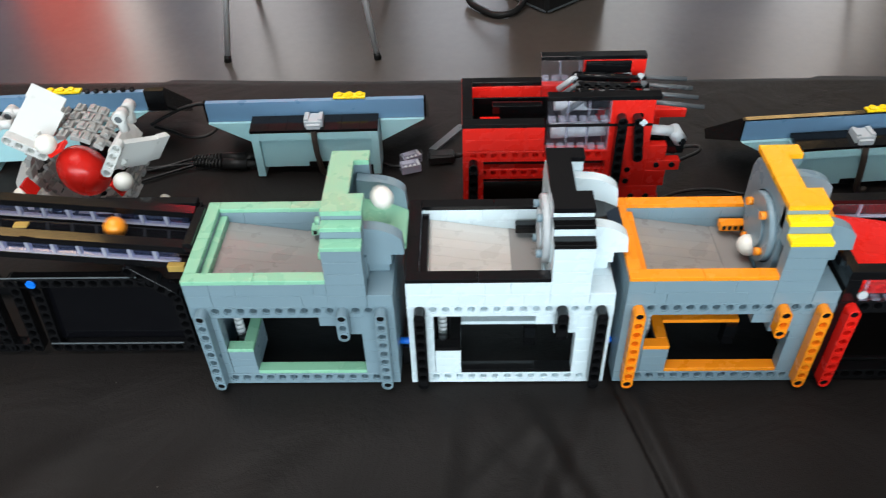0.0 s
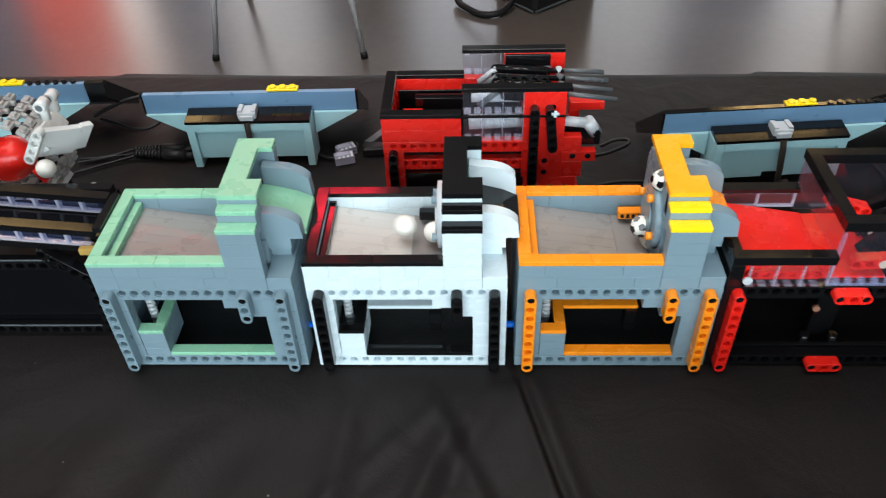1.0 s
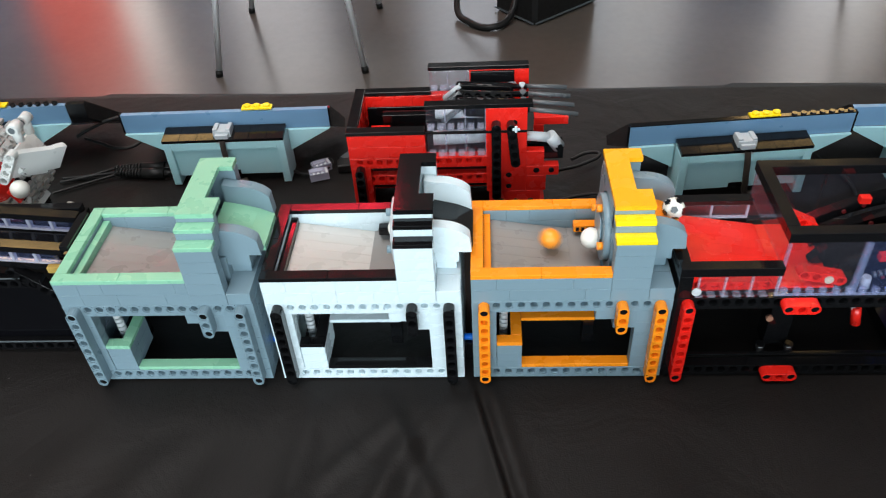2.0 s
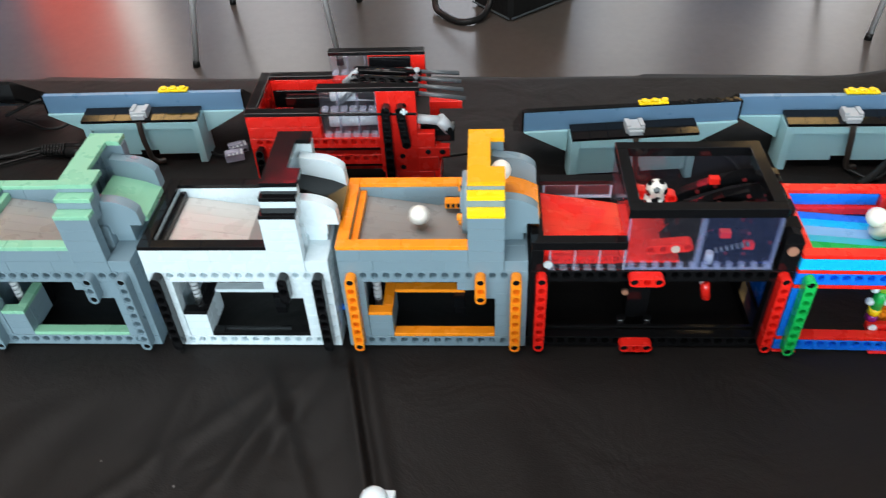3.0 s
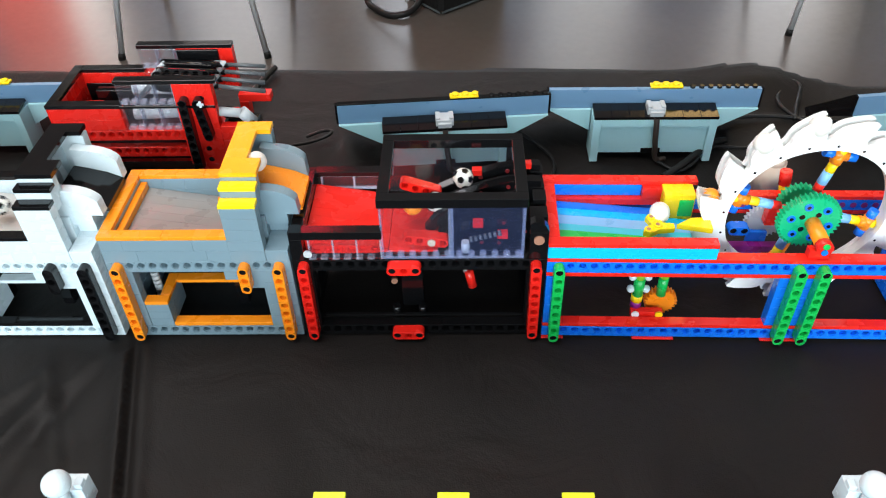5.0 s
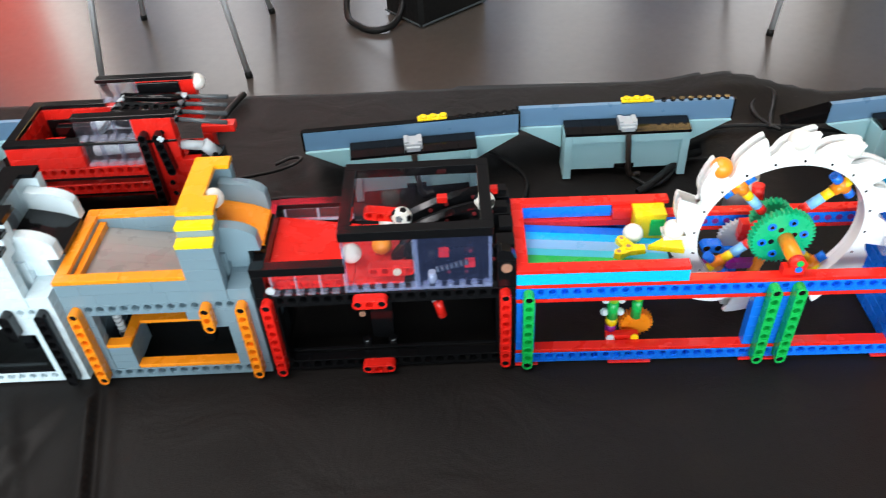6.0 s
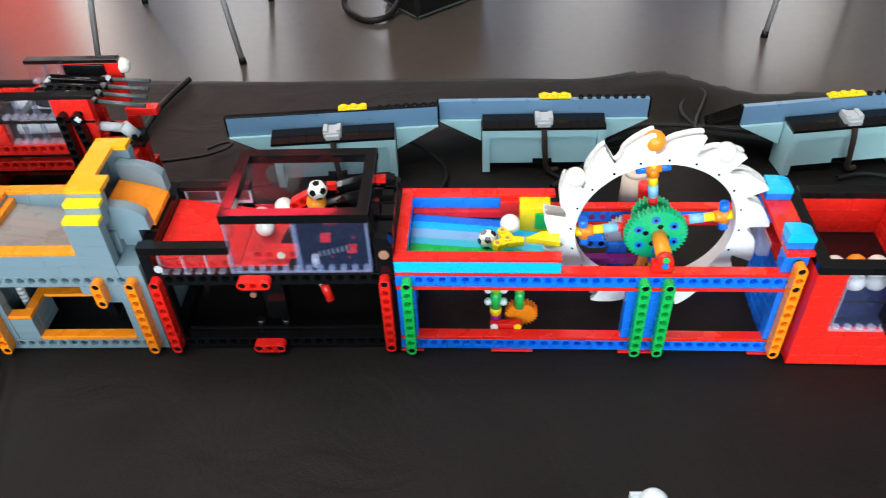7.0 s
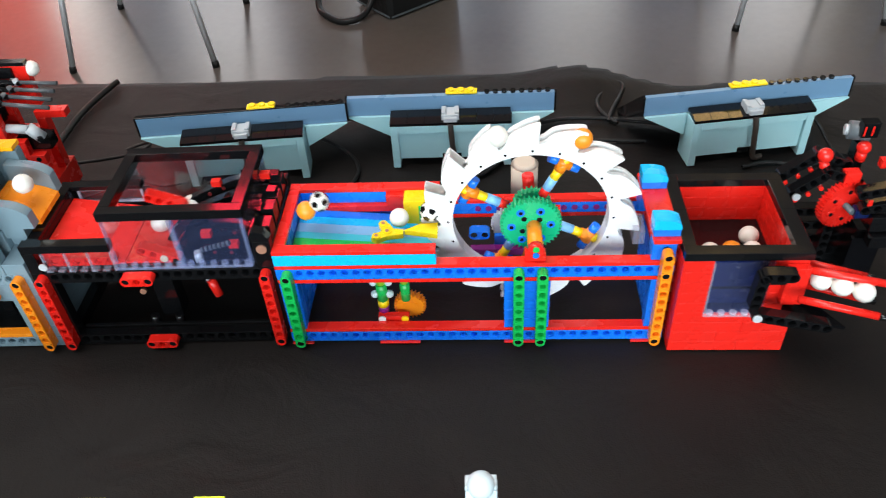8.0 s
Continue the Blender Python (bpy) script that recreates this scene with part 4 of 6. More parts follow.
def saw_wheel():
    """The turning wheel, about the y axis through its hub."""
    w = thing("lifting_wheel", 0.7518, 0.030, 0.0895, "white saw-toothed wheel with coloured spokes and a green gear", "wheel")
    teeth, profile = 15, ((0.0, 63.2), (0.10, 62.2), (0.25, 62.4), (0.36, 64.2), (0.44, 67.0), (0.52, 69.2), (0.64, 71.2), (0.80, 73.2), (0.98, 75.4), (1.12, 76.8), (1.19, 76.8), (1.11, 73.8), (1.03, 70.6), (0.98, 67.8), (0.97, 65.0))
    for y0, nm, shift in ((-5.0, "saw_ring", -0.17), (2.6, "rear_saw_ring", -0.17)):
        bm = bmesh.new()
        pts = [(2 * math.pi * (k + f + shift) / teeth, r) for k in range(teeth) for f, r in profile]
        loops = []
        for y in (y0, y0 + 3.6):
            loops.append(([bm.verts.new(Vector((math.sin(a) * r, y, math.cos(a) * r)) * MM) for a, r in pts], [bm.verts.new(Vector((math.sin(a) * 54, y, math.cos(a) * 54)) * MM) for a, r in pts]))
        n = len(pts)
        for i in range(n):
            j = (i + 1) % n
            bm.faces.new((loops[0][0][i], loops[0][0][j], loops[1][0][j], loops[1][0][i]))
            bm.faces.new((loops[0][1][i], loops[1][1][i], loops[1][1][j], loops[0][1][j]))
            bm.faces.new((loops[0][0][i], loops[0][1][i], loops[0][1][j], loops[0][0][j]))
            bm.faces.new((loops[1][0][i], loops[1][0][j], loops[1][1][j], loops[1][1][i]))
        r = part(nm, bm, WHEEL_WHITE_LIT, w)
        if nm == "saw_ring":
            for k in range(20):
                a = 2 * math.pi * (k + 0.5) / 20
                bm = bmesh.new()
                c = (math.sin(a) * 57.2, 0, math.cos(a) * 57.2)
                add_tube(bm, (c[0], y0 - 0.15, c[2]), (c[0], y0 + 0.5, c[2]), 0.9, sides=8)
                part("pin_hole", bm, BLACK, r)
    bm = bmesh.new()
    gear_mesh(bm, 60, 58.0, 54.1, 3.8, 0.01)
    part("rim_drum", bm, WHEEL_WHITE_LIT, w).location = (0, -0.0013, 0)
    for k in range(4):
        a = radians(90 * k)
        s, c = math.sin(a), math.cos(a)

        def at(r, y=0.0, side=0.0):
            return (s * r + c * side, y, c * r - s * side)
        for nm, r0, r1, rad, mt in (("spoke", 18, 27, 3.3, RED), ("spoke", 24, 34, 3.4, PALE_BLUE), ("spoke", 33, 42, 3.2, YELLOW), ("spoke", 41, 48, 3.9, AMBER), ("spoke", 46, 53, 3.4, YELLOW)):
            bm = bmesh.new()
            add_tube(bm, at(r0, 2), at(r1, 2), rad)
            part(nm, bm, mt, w)
        for side, mt in ((-11, BLUE), (11, BLUE)):
            bm = bmesh.new()
            add_tube(bm, at(47.5, 2, side * 0.3), at(47.5, 2, side), 3.3)
            part("spoke_end", bm, mt, w)
        bm = bmesh.new()
        add_tube(bm, at(47.5, 2, -5), at(47.5, 2, 5), 3.8)
        part("spoke_cross", bm, AMBER, w)
    bm = bmesh.new()
    gear_mesh(bm, 40, 21.3, 2.5, 6)
    g = part("green_gear", bm, GEAR_GREEN, w)
    g.location = (0, -0.011, 0)
    for k in range(6):
        a = math.pi / 3 * k
        bm = bmesh.new()
        c = (math.sin(a) * 13.5, 0, math.cos(a) * 13.5)
        add_tube(bm, (c[0], -0.9, c[2]), (c[0], 1, c[2]), 2.9, sides=12)
        part("pin", bm, BLUE, g)
        bm = bmesh.new()
        add_tube(bm, (c[0], -1.1, c[2]), (c[0], 0.5, c[2]), 1.4, sides=10)
        part("pin_hole", bm, BLACK, g)
    for k in range(8):
        a = math.pi / 4 * (k + 0.5)
        bm = bmesh.new()
        c = (math.sin(a) * 7.5, 0, math.cos(a) * 7.5)
        add_tube(bm, (c[0], -0.3, c[2]), (c[0], 1, c[2]), 2.0, sides=10)
        part("gear_hole", bm, GEAR_GREEN if k % 2 else BLACK, g)
    return w


wheel = saw_wheel()


# ---- red end box ----
def end_box():
    m = thing("end_box", 0.8485, -0.0185, 0, "red brick box with a black rim and a clear window", "marble machine", "ball machine modules", rz=-1.6)
    W, D = 80.0, 88.0
    for c in range(9):
        z = c * 9.6
        if c >= 4:
            for x0, x1 in ((0, 20), (58, 80)):
                brick(m, x0, 0, z, x1 - x0, 8, 9.6, RED)
        else:
            n = 32 if c % 2 else 48
            brick(m, 0, 0, z, n, 8, 9.6, RED)
            brick(m, n, 0, z, W - n, 8, 9.6, RED)
    wall(m, 0, 8.05, 0, D - 16, "y", 9, RED, 82)
    wall(m, W - 8, 8.05, 0, D - 16, "y", 9, RED, 83)
    wall(m, 0, D - 8, 0, W, "x", 9, RED, 84)
    boxes("box_floor", [(8.2, W - 8.2, 8.2, D - 8.2, 53, 56)], BLACK, m)
    for r in ((0, W + 2, -0.4, 8.4, 86.6, 93.0), (0, 9, 8.5, 46, 86.6, 92.6), (0, 9, 46.1, D, 86.6, 92.6), (9.1, W + 2, D - 8.4, D, 86.6, 92.6), (W - 8, W + 2, 8.5, 46, 86.6, 92.6), (W - 8, W + 2, 46.1, D - 8.5, 86.6, 92.6)):
        boxes("rim_tile", [r], BLACK, m)
    boxes("window", [(19.8, 58.2, -1.6, -0.4, 39, 86)], WINDOW_SHEEN, m, "clear plastic window").visible_shadow = False
    boxes("window_rib", [(19.2, 20.4, -2.4, 2, 39, 86)], CLEAR_EDGE, m).visible_shadow = False
    boxes("window_ledge", [(19.2, 58.6, -2.6, 0.8, 36.6, 38.9)], CLEAR_EDGE, m).visible_shadow = False
    for k in range(5):
        bm = bmesh.new()
        add_tube(bm, (23.5 + 7.8 * k, -1.2, 39), (23.5 + 7.8 * k, -1.2, 41), 2.5, sides=12)
        part("window_stud", bm, CLEAR_RIB, m).visible_shadow = False
    # navy backing: dark interior and reflected window put into the colour
    boxes("window_back", [(20, 58, 8.2, 9.5, 38.6, 86)], BLUE_DARK, m)
    boxes("window_sill", [(20.2, 57.8, 0.4, 8.1, 38.5, 40)], BLUE_DARK, m)
    # black bracket and red chute block to the basket
    liftarm(m, 49, -17, 86, 3, BLACK, along="x", pins=(), name="bracket_beam")
    liftarm(m, 46, -16.6, 60, 4, BLACK, pins=(), turn=pose(0, 0, 0, 0, 3, 0), name="bracket_beam")
    boxes("bracket", [(52, 64, -12, -2, 76, 84)], BLACK, m)
    liftarm(m, 46, -24, 58, 7, BLACK, along="x", pins=(), turn=pose(0, 0, 0, 0, 13, 0))
    bm = bmesh.new()
    add_prism(bm, [(52, -15.9), (100, -15.9), (84, 3), (64, 3)], 2, 49, 51.5)
    part("bracket_plate", bm, DARK_GLOSS, m, "glossy black plate").matrix_basis = pose(0, 0, 0.013, 0, 13, 0)
    boxes("chute_block", [(66, 80, -6, -0.2, 52, 84)], RED, m)
    bm = bmesh.new()
    add_tube(bm, (46, -24, 58), (46, -25.4, 58), 3)
    part("pin_head", bm, SILVER, m)
    return m


end_module = end_box()


def basket():
    """Red rods that catch the balls, on a black arm; its pivot is the origin."""
    b = thing("ball_basket", 0.935, -0.030, 0.072, "ball basket of red rods on a black beam", "ball basket")
    for p, q in (((-8, 22, 3), (32, 8, 0)), ((-9, 8, 8), (40, -6, 6)), ((-16, -8, -3), (30, -22, -6)), ((-8, 14, -10), (32, 0, -13))):
        bm = bmesh.new()
        add_tube(bm, p, q, 2.6)
        part("rod", bm, RED, b)
        bm = bmesh.new()
        add_tube(bm, q, (Vector(q) + (Vector(q) - Vector(p)).normalized() * 6), 2.3)
        part("rod_tip", bm, BLACK, b)
    bm = bmesh.new()
    for k in range(4):
        add_box(bm, 40 + 5 * k, 48 + 5 * k, -22 + 8 * k, -14 + 8 * k, -8, 4)
    part("end_bracket", bm, BLACK, b)
    return b


basket_ob = basket()


def end_mechanism():
    m = thing("catapult_drive", 0.935, 0.02, 0, "black beam mechanism with a red gear and red knobs", "marble machine", "ball machine modules")
    boxes("frame", [(2, 90, 52, 62, 0, 9), (4, 12, 46, 56, 9.1, 66), (60, 70, 30, 62, 9.1, 50)], BLACK, m)
    for z in (18, 31, 44, 57):
        liftarm(m, 4, 44, z, 8, BLACK, along="x", pins=(), name="cross_beam")
    for x in (10, 42):
        liftarm(m, x, 37, 6, 8, BLACK, pins=(), name="upright_beam")
    for x, y, z in ((11, 38, 77), (44, 42.6, 33)):
        bm = bmesh.new()
        add_tube(bm, (x, y, z), (x, y - 1.6, z), 3.2, 2.8)
        part("pin_head", bm, SILVER, m)
    # two bent beam pairs over the gear
    for y, x0, z0 in ((47, 2, 88), (37, 8, 79)):
        liftarm(m, x0, y, z0, 4, BLACK, along="x", pins=(), turn=pose(0, 0, 0, 0, -38, 0), name="bent_beam")
        liftarm(m, x0 + 22, y + 0.6, z0 + 17.5, 4, BLACK, along="x", pins=(), turn=pose(0, 0, 0, 0, 22, 0), name="bent_beam")
        for k in range(3):
            bm = bmesh.new()
            add_tube(bm, (x0 + 3 + 8 * k, y - 0.4, z0 - 5 + 5 * k), (x0 + 3 + 8 * k, y + 5, z0 - 5 + 5 * k), 1.6, sides=10)
            part("red_pin", bm, RED, m)
    bm = bmesh.new()
    add_ball(bm, (27, 46, 107), 5.4)
    add_tube(bm, (29, 45, 95), (27, 46, 103), 3.6)
    part("red_knob", bm, RED, m)
    bm = bmesh.new()
    add_ball(bm, (60, 60, 103), 5)
    add_tube(bm, (60, 60, 92), (60, 60, 100), 3.6)
    part("red_knob", bm, RED, m)
    boxes("red_block", [(41, 52, 36, 44, 88, 97), (70, 84, 48, 54, 92, 99)], RED, m)
    bm = bmesh.new()
    gear_mesh(bm, 40, 20, 2.5, 6)
    g = part("red_gear", bm, RED, m)
    g.matrix_basis = pose(0.047, 0.035, 0.070, 0, 0, 14)
    for k in range(6):
        a = math.pi / 3 * k
        bm = bmesh.new()
        add_tube(bm, (12 * math.sin(a), -0.5, 12 * math.cos(a)), (12 * math.sin(a), 1, 12 * math.cos(a)), 2.6, sides=12)
        part("gear_hole", bm, RED, g)
        bm = bmesh.new()
        add_tube(bm, (12 * math.sin(a), -0.9, 12 * math.cos(a)), (12 * math.sin(a), -0.4, 12 * math.cos(a)), 1.6, sides=10)
        part("gear_bore", bm, BLACK, g)
    bm = bmesh.new()
    add_tube(bm, (0, -9, 0), (0, 12, 0), 2.4)
    part("axle", bm, DARK, g)
    # drive blocks before and beside the gear
    liftarm(m, 50, 22, 88, 6, BLACK, along="x", pins=(), turn=pose(0, 0, 0, 0, -12, 0), name="drive_beam")
    liftarm(m, 54, 20, 76, 6, BLACK, along="x", pins=(), turn=pose(0, 0, 0, 0, -10, 0), name="drive_beam")
    boxes("drive_block", [(60, 98, 18, 34, 58, 71)], BLACK, m)
    boxes("drive_block", [(62, 98, 14, 24, 46, 56)], BLACK, m)
    boxes("drive_block", [(50, 60, 24, 32, 66, 73)], BLUE_DARK, m)
    boxes("drive_post", [(56, 78, 26, 30, 0, 45.8)], DARK_GLOSS, m, "smooth dark panel")
    boxes("red_tile", [(54, 57, 20.2, 21.4, 80, 85)], RED, m)
    bm = bmesh.new()
    add_tube(bm, (50, 70, 112), (64, 66, 112), 7)
    part("motor", bm, DARK, m)
    bm = bmesh.new()
    add_tube(bm, (47.6, 70.6, 112), (50, 70, 112), 4)
    part("motor_cap", bm, SILVER, m)
    boxes("motor_bracket", [(54, 66, 58, 66, 112, 124), (56, 64, 62, 72, 0, 104)], BLACK, m)
    boxes("red_stripe", [(55, 56.2, 57.2, 57.9, 114, 122), (60.4, 61.6, 57.2, 57.9, 114, 122)], RED, m)
    return g


red_gear = end_mechanism()


# ---- control benches behind the modules ----
def bench(x, y, rz, yellow=(96, 30), studs=True, lip=False):
    """A sloping control panel of sand blue plastic on a pale teal stand; origin under the middle of its front edge."""
    m = thing("control_bench", x, y, 0, "blue-grey panel on a pale teal stand with a black ledge", "control panel", "control benches", rz=rz)
    section = [(4, 46), (4, 64.6), (9, 64.6), (74, 12), (68, 6)]
    bm = bmesh.new()
    add_prism(bm, section, 0, -96, 96)
    part("panel", bm, STEELBLUE, m, "sand blue panel that leans back")
    bm = bmesh.new()
    add_prism(bm, [(9.4, 62.4), (9.4, 64.6), (75, 12.8), (74.4, 12.2)], 0, -96, 96)
    part("panel_face", bm, BLACK, m)
    if lip:
        boxes("panel_lip", [(-96, 96, 3.8, 9.2, 64.7, 66.0)], BLACK, m, "glossy black lip")
    for s in (-1, 1):
        bm = bmesh.new()
        add_prism(bm, [(4.4, 45.6), (4.4, 65), (8.2, 65.4), (75, 12), (68, 5.6)], 0, *sorted((s * 96.1, s * 98)))
        part("panel_end", bm, BLACK, m)
        bm = bmesh.new()
        add_prism(bm, [(s * 96, 45.8), (s * 57, 45.8), (s * 57, 24)], 1, 0.5, 3.8)
        part("gusset", bm, TEAL, m)
    boxes("side_post", [(-56, -49, -17, 10, 0, 45.6)], TEAL, m)
    boxes("side_post", [(49, 56, -17, 10, 0, 45.6)], TEAL, m)
    boxes("header", [(-48.9, 48.9, -17, 3, 38, 45.6)], TEAL, m)
    boxes("recessed_panel", [(-48.9, 48.9, -13.5, -8, 8, 37.9)], TEAL, m)
    boxes("cable_notch", [(-9, 9, -13.9, -7, 8.2, 13)], BLACK, m)
    for k in range(7):
        tile = brick(m, -56 + 16 * k, -17.2, 45.7, 16, 20, 3.2, BLACK, "ledge_tile")
        tile.matrix_basis = tile.matrix_basis @ pose(0, 0, 0, 9)
    clip = boxes("cable_clip", [(-8, 8, -14, 0, 49, 55), (-6, 6, -17, -14.2, 44, 53), (-8, -4, -13, -1, 55.1, 57), (4, 8, -13, -1, 55.1, 57)], SILVER, m, "pale grey cable clip")
    yx, yl = yellow
    boxes("yellow_plate", [(yx - 96, yx - 96 + yl, 4.6, 12, 65.4, 67.4)], YELLOW, m)
    for k in range(3):
        me = shared(("yellow_stud",), lambda bm: add_tube(bm, (0, 0, 0), (0, 0, 1.7), 3.0), YELLOW)
        put("yellow_stud", me, m, yx - 91 + 9 * k, 8.4, 67.4)
    for k in range(min(8, int((92 - (yx - 58)) / 8) + 1) if studs else 0):
        me = shared(("stud",), lambda bm: add_tube(bm, (0, 0, 0), (0, 0, 2.4), 2.4, sides=12), BLACK)
        put("stud", me, m, yx - 58 + 8 * k, 6.6, 65)
    curve = [(0, -17.5, 48), (0.5, -20, 38), (2, -21, 20), (6, -19, 4), (14, -16, 2.6)]
    curve_tube("clip_cable", curve, 2.6, CABLE_BROWN, m, "flat dark cable")
    return m


first = bench(-0.211, 0.271, 3, (104, 32))
bm = bmesh.new()
add_prism(bm, [(3.6, 45.2), (3.6, 65.6), (8.4, 66.2), (75.4, 12.4), (68, 5)], 0, 98.1, 114)
part("end_cap", bm, BLACK, first, "black end cap")
bench(0.042, 0.256, 1.0, (113, 28), studs=False)
bench(0.5005, 0.2205, 4.5, (102, 26), lip=True)
bench(0.6930, 0.2360, -0.5, (92, 29))
bench(0.9650, 0.2300, 7.0, (78, 34))

# ---- cables ----
def cable(pts, r=1.7):
    curve_tube("cable", pts, r, RUBBER, None, "thin black rubber cable lying on the cloth", "cable", "cables")


cable([(-122, 290, 24), (-105, 298, 30), (-92, 309, 31), (-74, 316, 30), (-60, 312, 26)])
cable([(-133, 321, 2), (-116, 313, 2), (-85, 301, 2), (-73, 306, 3), (-66, 318, 6), (-60, 326, 12)], 1.6)
cable([(-128, 250, 2), (-110, 252, 2), (-96, 255, 3), (-82, 261, 4), (-74, 261, 5)], 1.4)
cable([(-128, 244, 2), (-112, 249, 2), (-98, 252, 3), (-84, 253, 4), (-74, 253, 5)], 1.4)
cable([(-34, 258, 5), (-20, 262, 5), (-4, 268, 4), (20, 272, 3)], 1.8)
cable([(-128, 226, 2), (-110, 236, 2), (-92, 246, 2), (-76, 251, 4)], 1.4)
cable([(98, 254, 2), (110, 247, 3), (122, 250, 3), (133, 262, 3), (130, 272, 3), (112, 268, 2)], 1.4)
cable([(330, 190, 2), (360, 205, 2), (390, 208, 2), (420, 200, 2), (440, 205, 2)], 1.5)
cable([(345, 184, 2), (375, 198, 2), (405, 200, 2)], 1.3)
cable([(560, 236, 30), (590, 240, 6), (602, 222, 2), (600, 196, 2), (586, 170, 2), (570, 150, 2)], 1.7)
cable([(700, 215, 2), (716, 200, 3), (728, 206, 4), (750, 232, 6), (790, 236, 3), (820, 250, 2), (880, 248, 2)], 1.7)
cable([(858, 280, 3), (849, 293, 3), (843, 320, 3), (853, 342, 3), (870, 359, 4), (874, 350, 4), (869, 334, 3), (856, 304, 3), (850, 284, 3)], 2.0)
cable([(700, 190, 3), (712, 198, 5), (730, 214, 7), (754, 237, 8), (770, 248, 4)], 3.4)
cable([(752, 262, 3), (789, 289, 2), (830, 293, 2), (888, 281, 2), (940, 268, 2)], 2.0)
cable([(1030, 250, 30), (1046, 240, 8), (1044, 214, 2), (1016, 200, 2), (985, 206, 2), (960, 200, 2)], 1.8)
curve_tube("strap", [(287, 262, 4), (287, 298, 4), (289, 333, 4), (296, 369, 4), (306, 403, 4)], 3.4, RUBBER, None, "black webbing strap lying on the cloth", "strap")
cable([(330, 225, 14), (352, 236, 10), (372, 250, 6), (388, 262, 8), (380, 270, 5), (362, 262, 3)], 1.6)


def inline_plug(x, y, rz):
    m = thing("cable_plug", x, y, -0.0003, "black ribbed inline cable plug lying on the cloth", "plug", "cable plugs", rz=rz)
    for k in range(8):
        bm = bmesh.new()
        add_tube(bm, (-22 + 3.2 * k, 0, 5.2), (-20 + 3.2 * k, 0, 5.2), 3.6 + 0.15 * k, sides=12)
        part("ridge", bm, RUBBER, m)
    bm = bmesh.new()
    add_tube(bm, (-24, 0, 5.2), (4, 0, 5.2), 2.4, 3.2, sides=12)
    add_tube(bm, (4, 0, 5.4), (26, 0, 5.4), 5.0, 5.0, sides=14)
    add_tube(bm, (26, 0, 5.4), (34, 0, 5.4), 3.6, 2.6, sides=12)
    part("body", bm, RUBBER, m)


inline_plug(-0.055, 0.261, 2)
inline_plug(-0.052, 0.252, -3)


def clear_connector(x, y, rz):
    m = thing("cable_connector", x, y, -0.0003, "clear plastic cable connector with silver contacts on the cloth", "connector", rz=rz)
    boxes("body", [(-9, 9, -5.5, 5.5, 0.4, 8)], CLEAR_RIB, m)
    boxes("latch", [(-8, 4, -3, 3, 8.1, 10)], CLEAR_RIB, m)
    boxes("contact", [(-6 + 4 * k, -4 + 4 * k, -5.8, 3, 8.1, 8.7) for k in range(4)], SILVER, m)


clear_connector(0.124, 0.259, 28)
clear_connector(0.124, 0.245, 18)


def block_plug(x, y, rz):
    m = thing("cable_plug", x, y, -0.0003, "small black block plug with a short cable", "plug", "cable plugs", rz=rz)
    boxes("body", [(-13, 11, -6, 6, 0.4, 9), (-11, 9, -4.6, 4.6, 9.1, 10)], RUBBER, m, b=1.2)
    bm = bmesh.new()
    add_tube(bm, (11, 0, 5), (24, 2, 4), 2.8, 1.8)
    part("strain_relief", bm, RUBBER, m)


block_plug(0.153, 0.259, 6)
strap = thing("flat_strap", 0, 0, 0, "flat grey webbing strap leaning on the launcher", "strap")
bm = bmesh.new()
add_prism(bm, [(140, 272), (147, 270), (175, 311), (168, 314)], 2, 3, 4.6)
part("webbing", bm, DARK, strap)


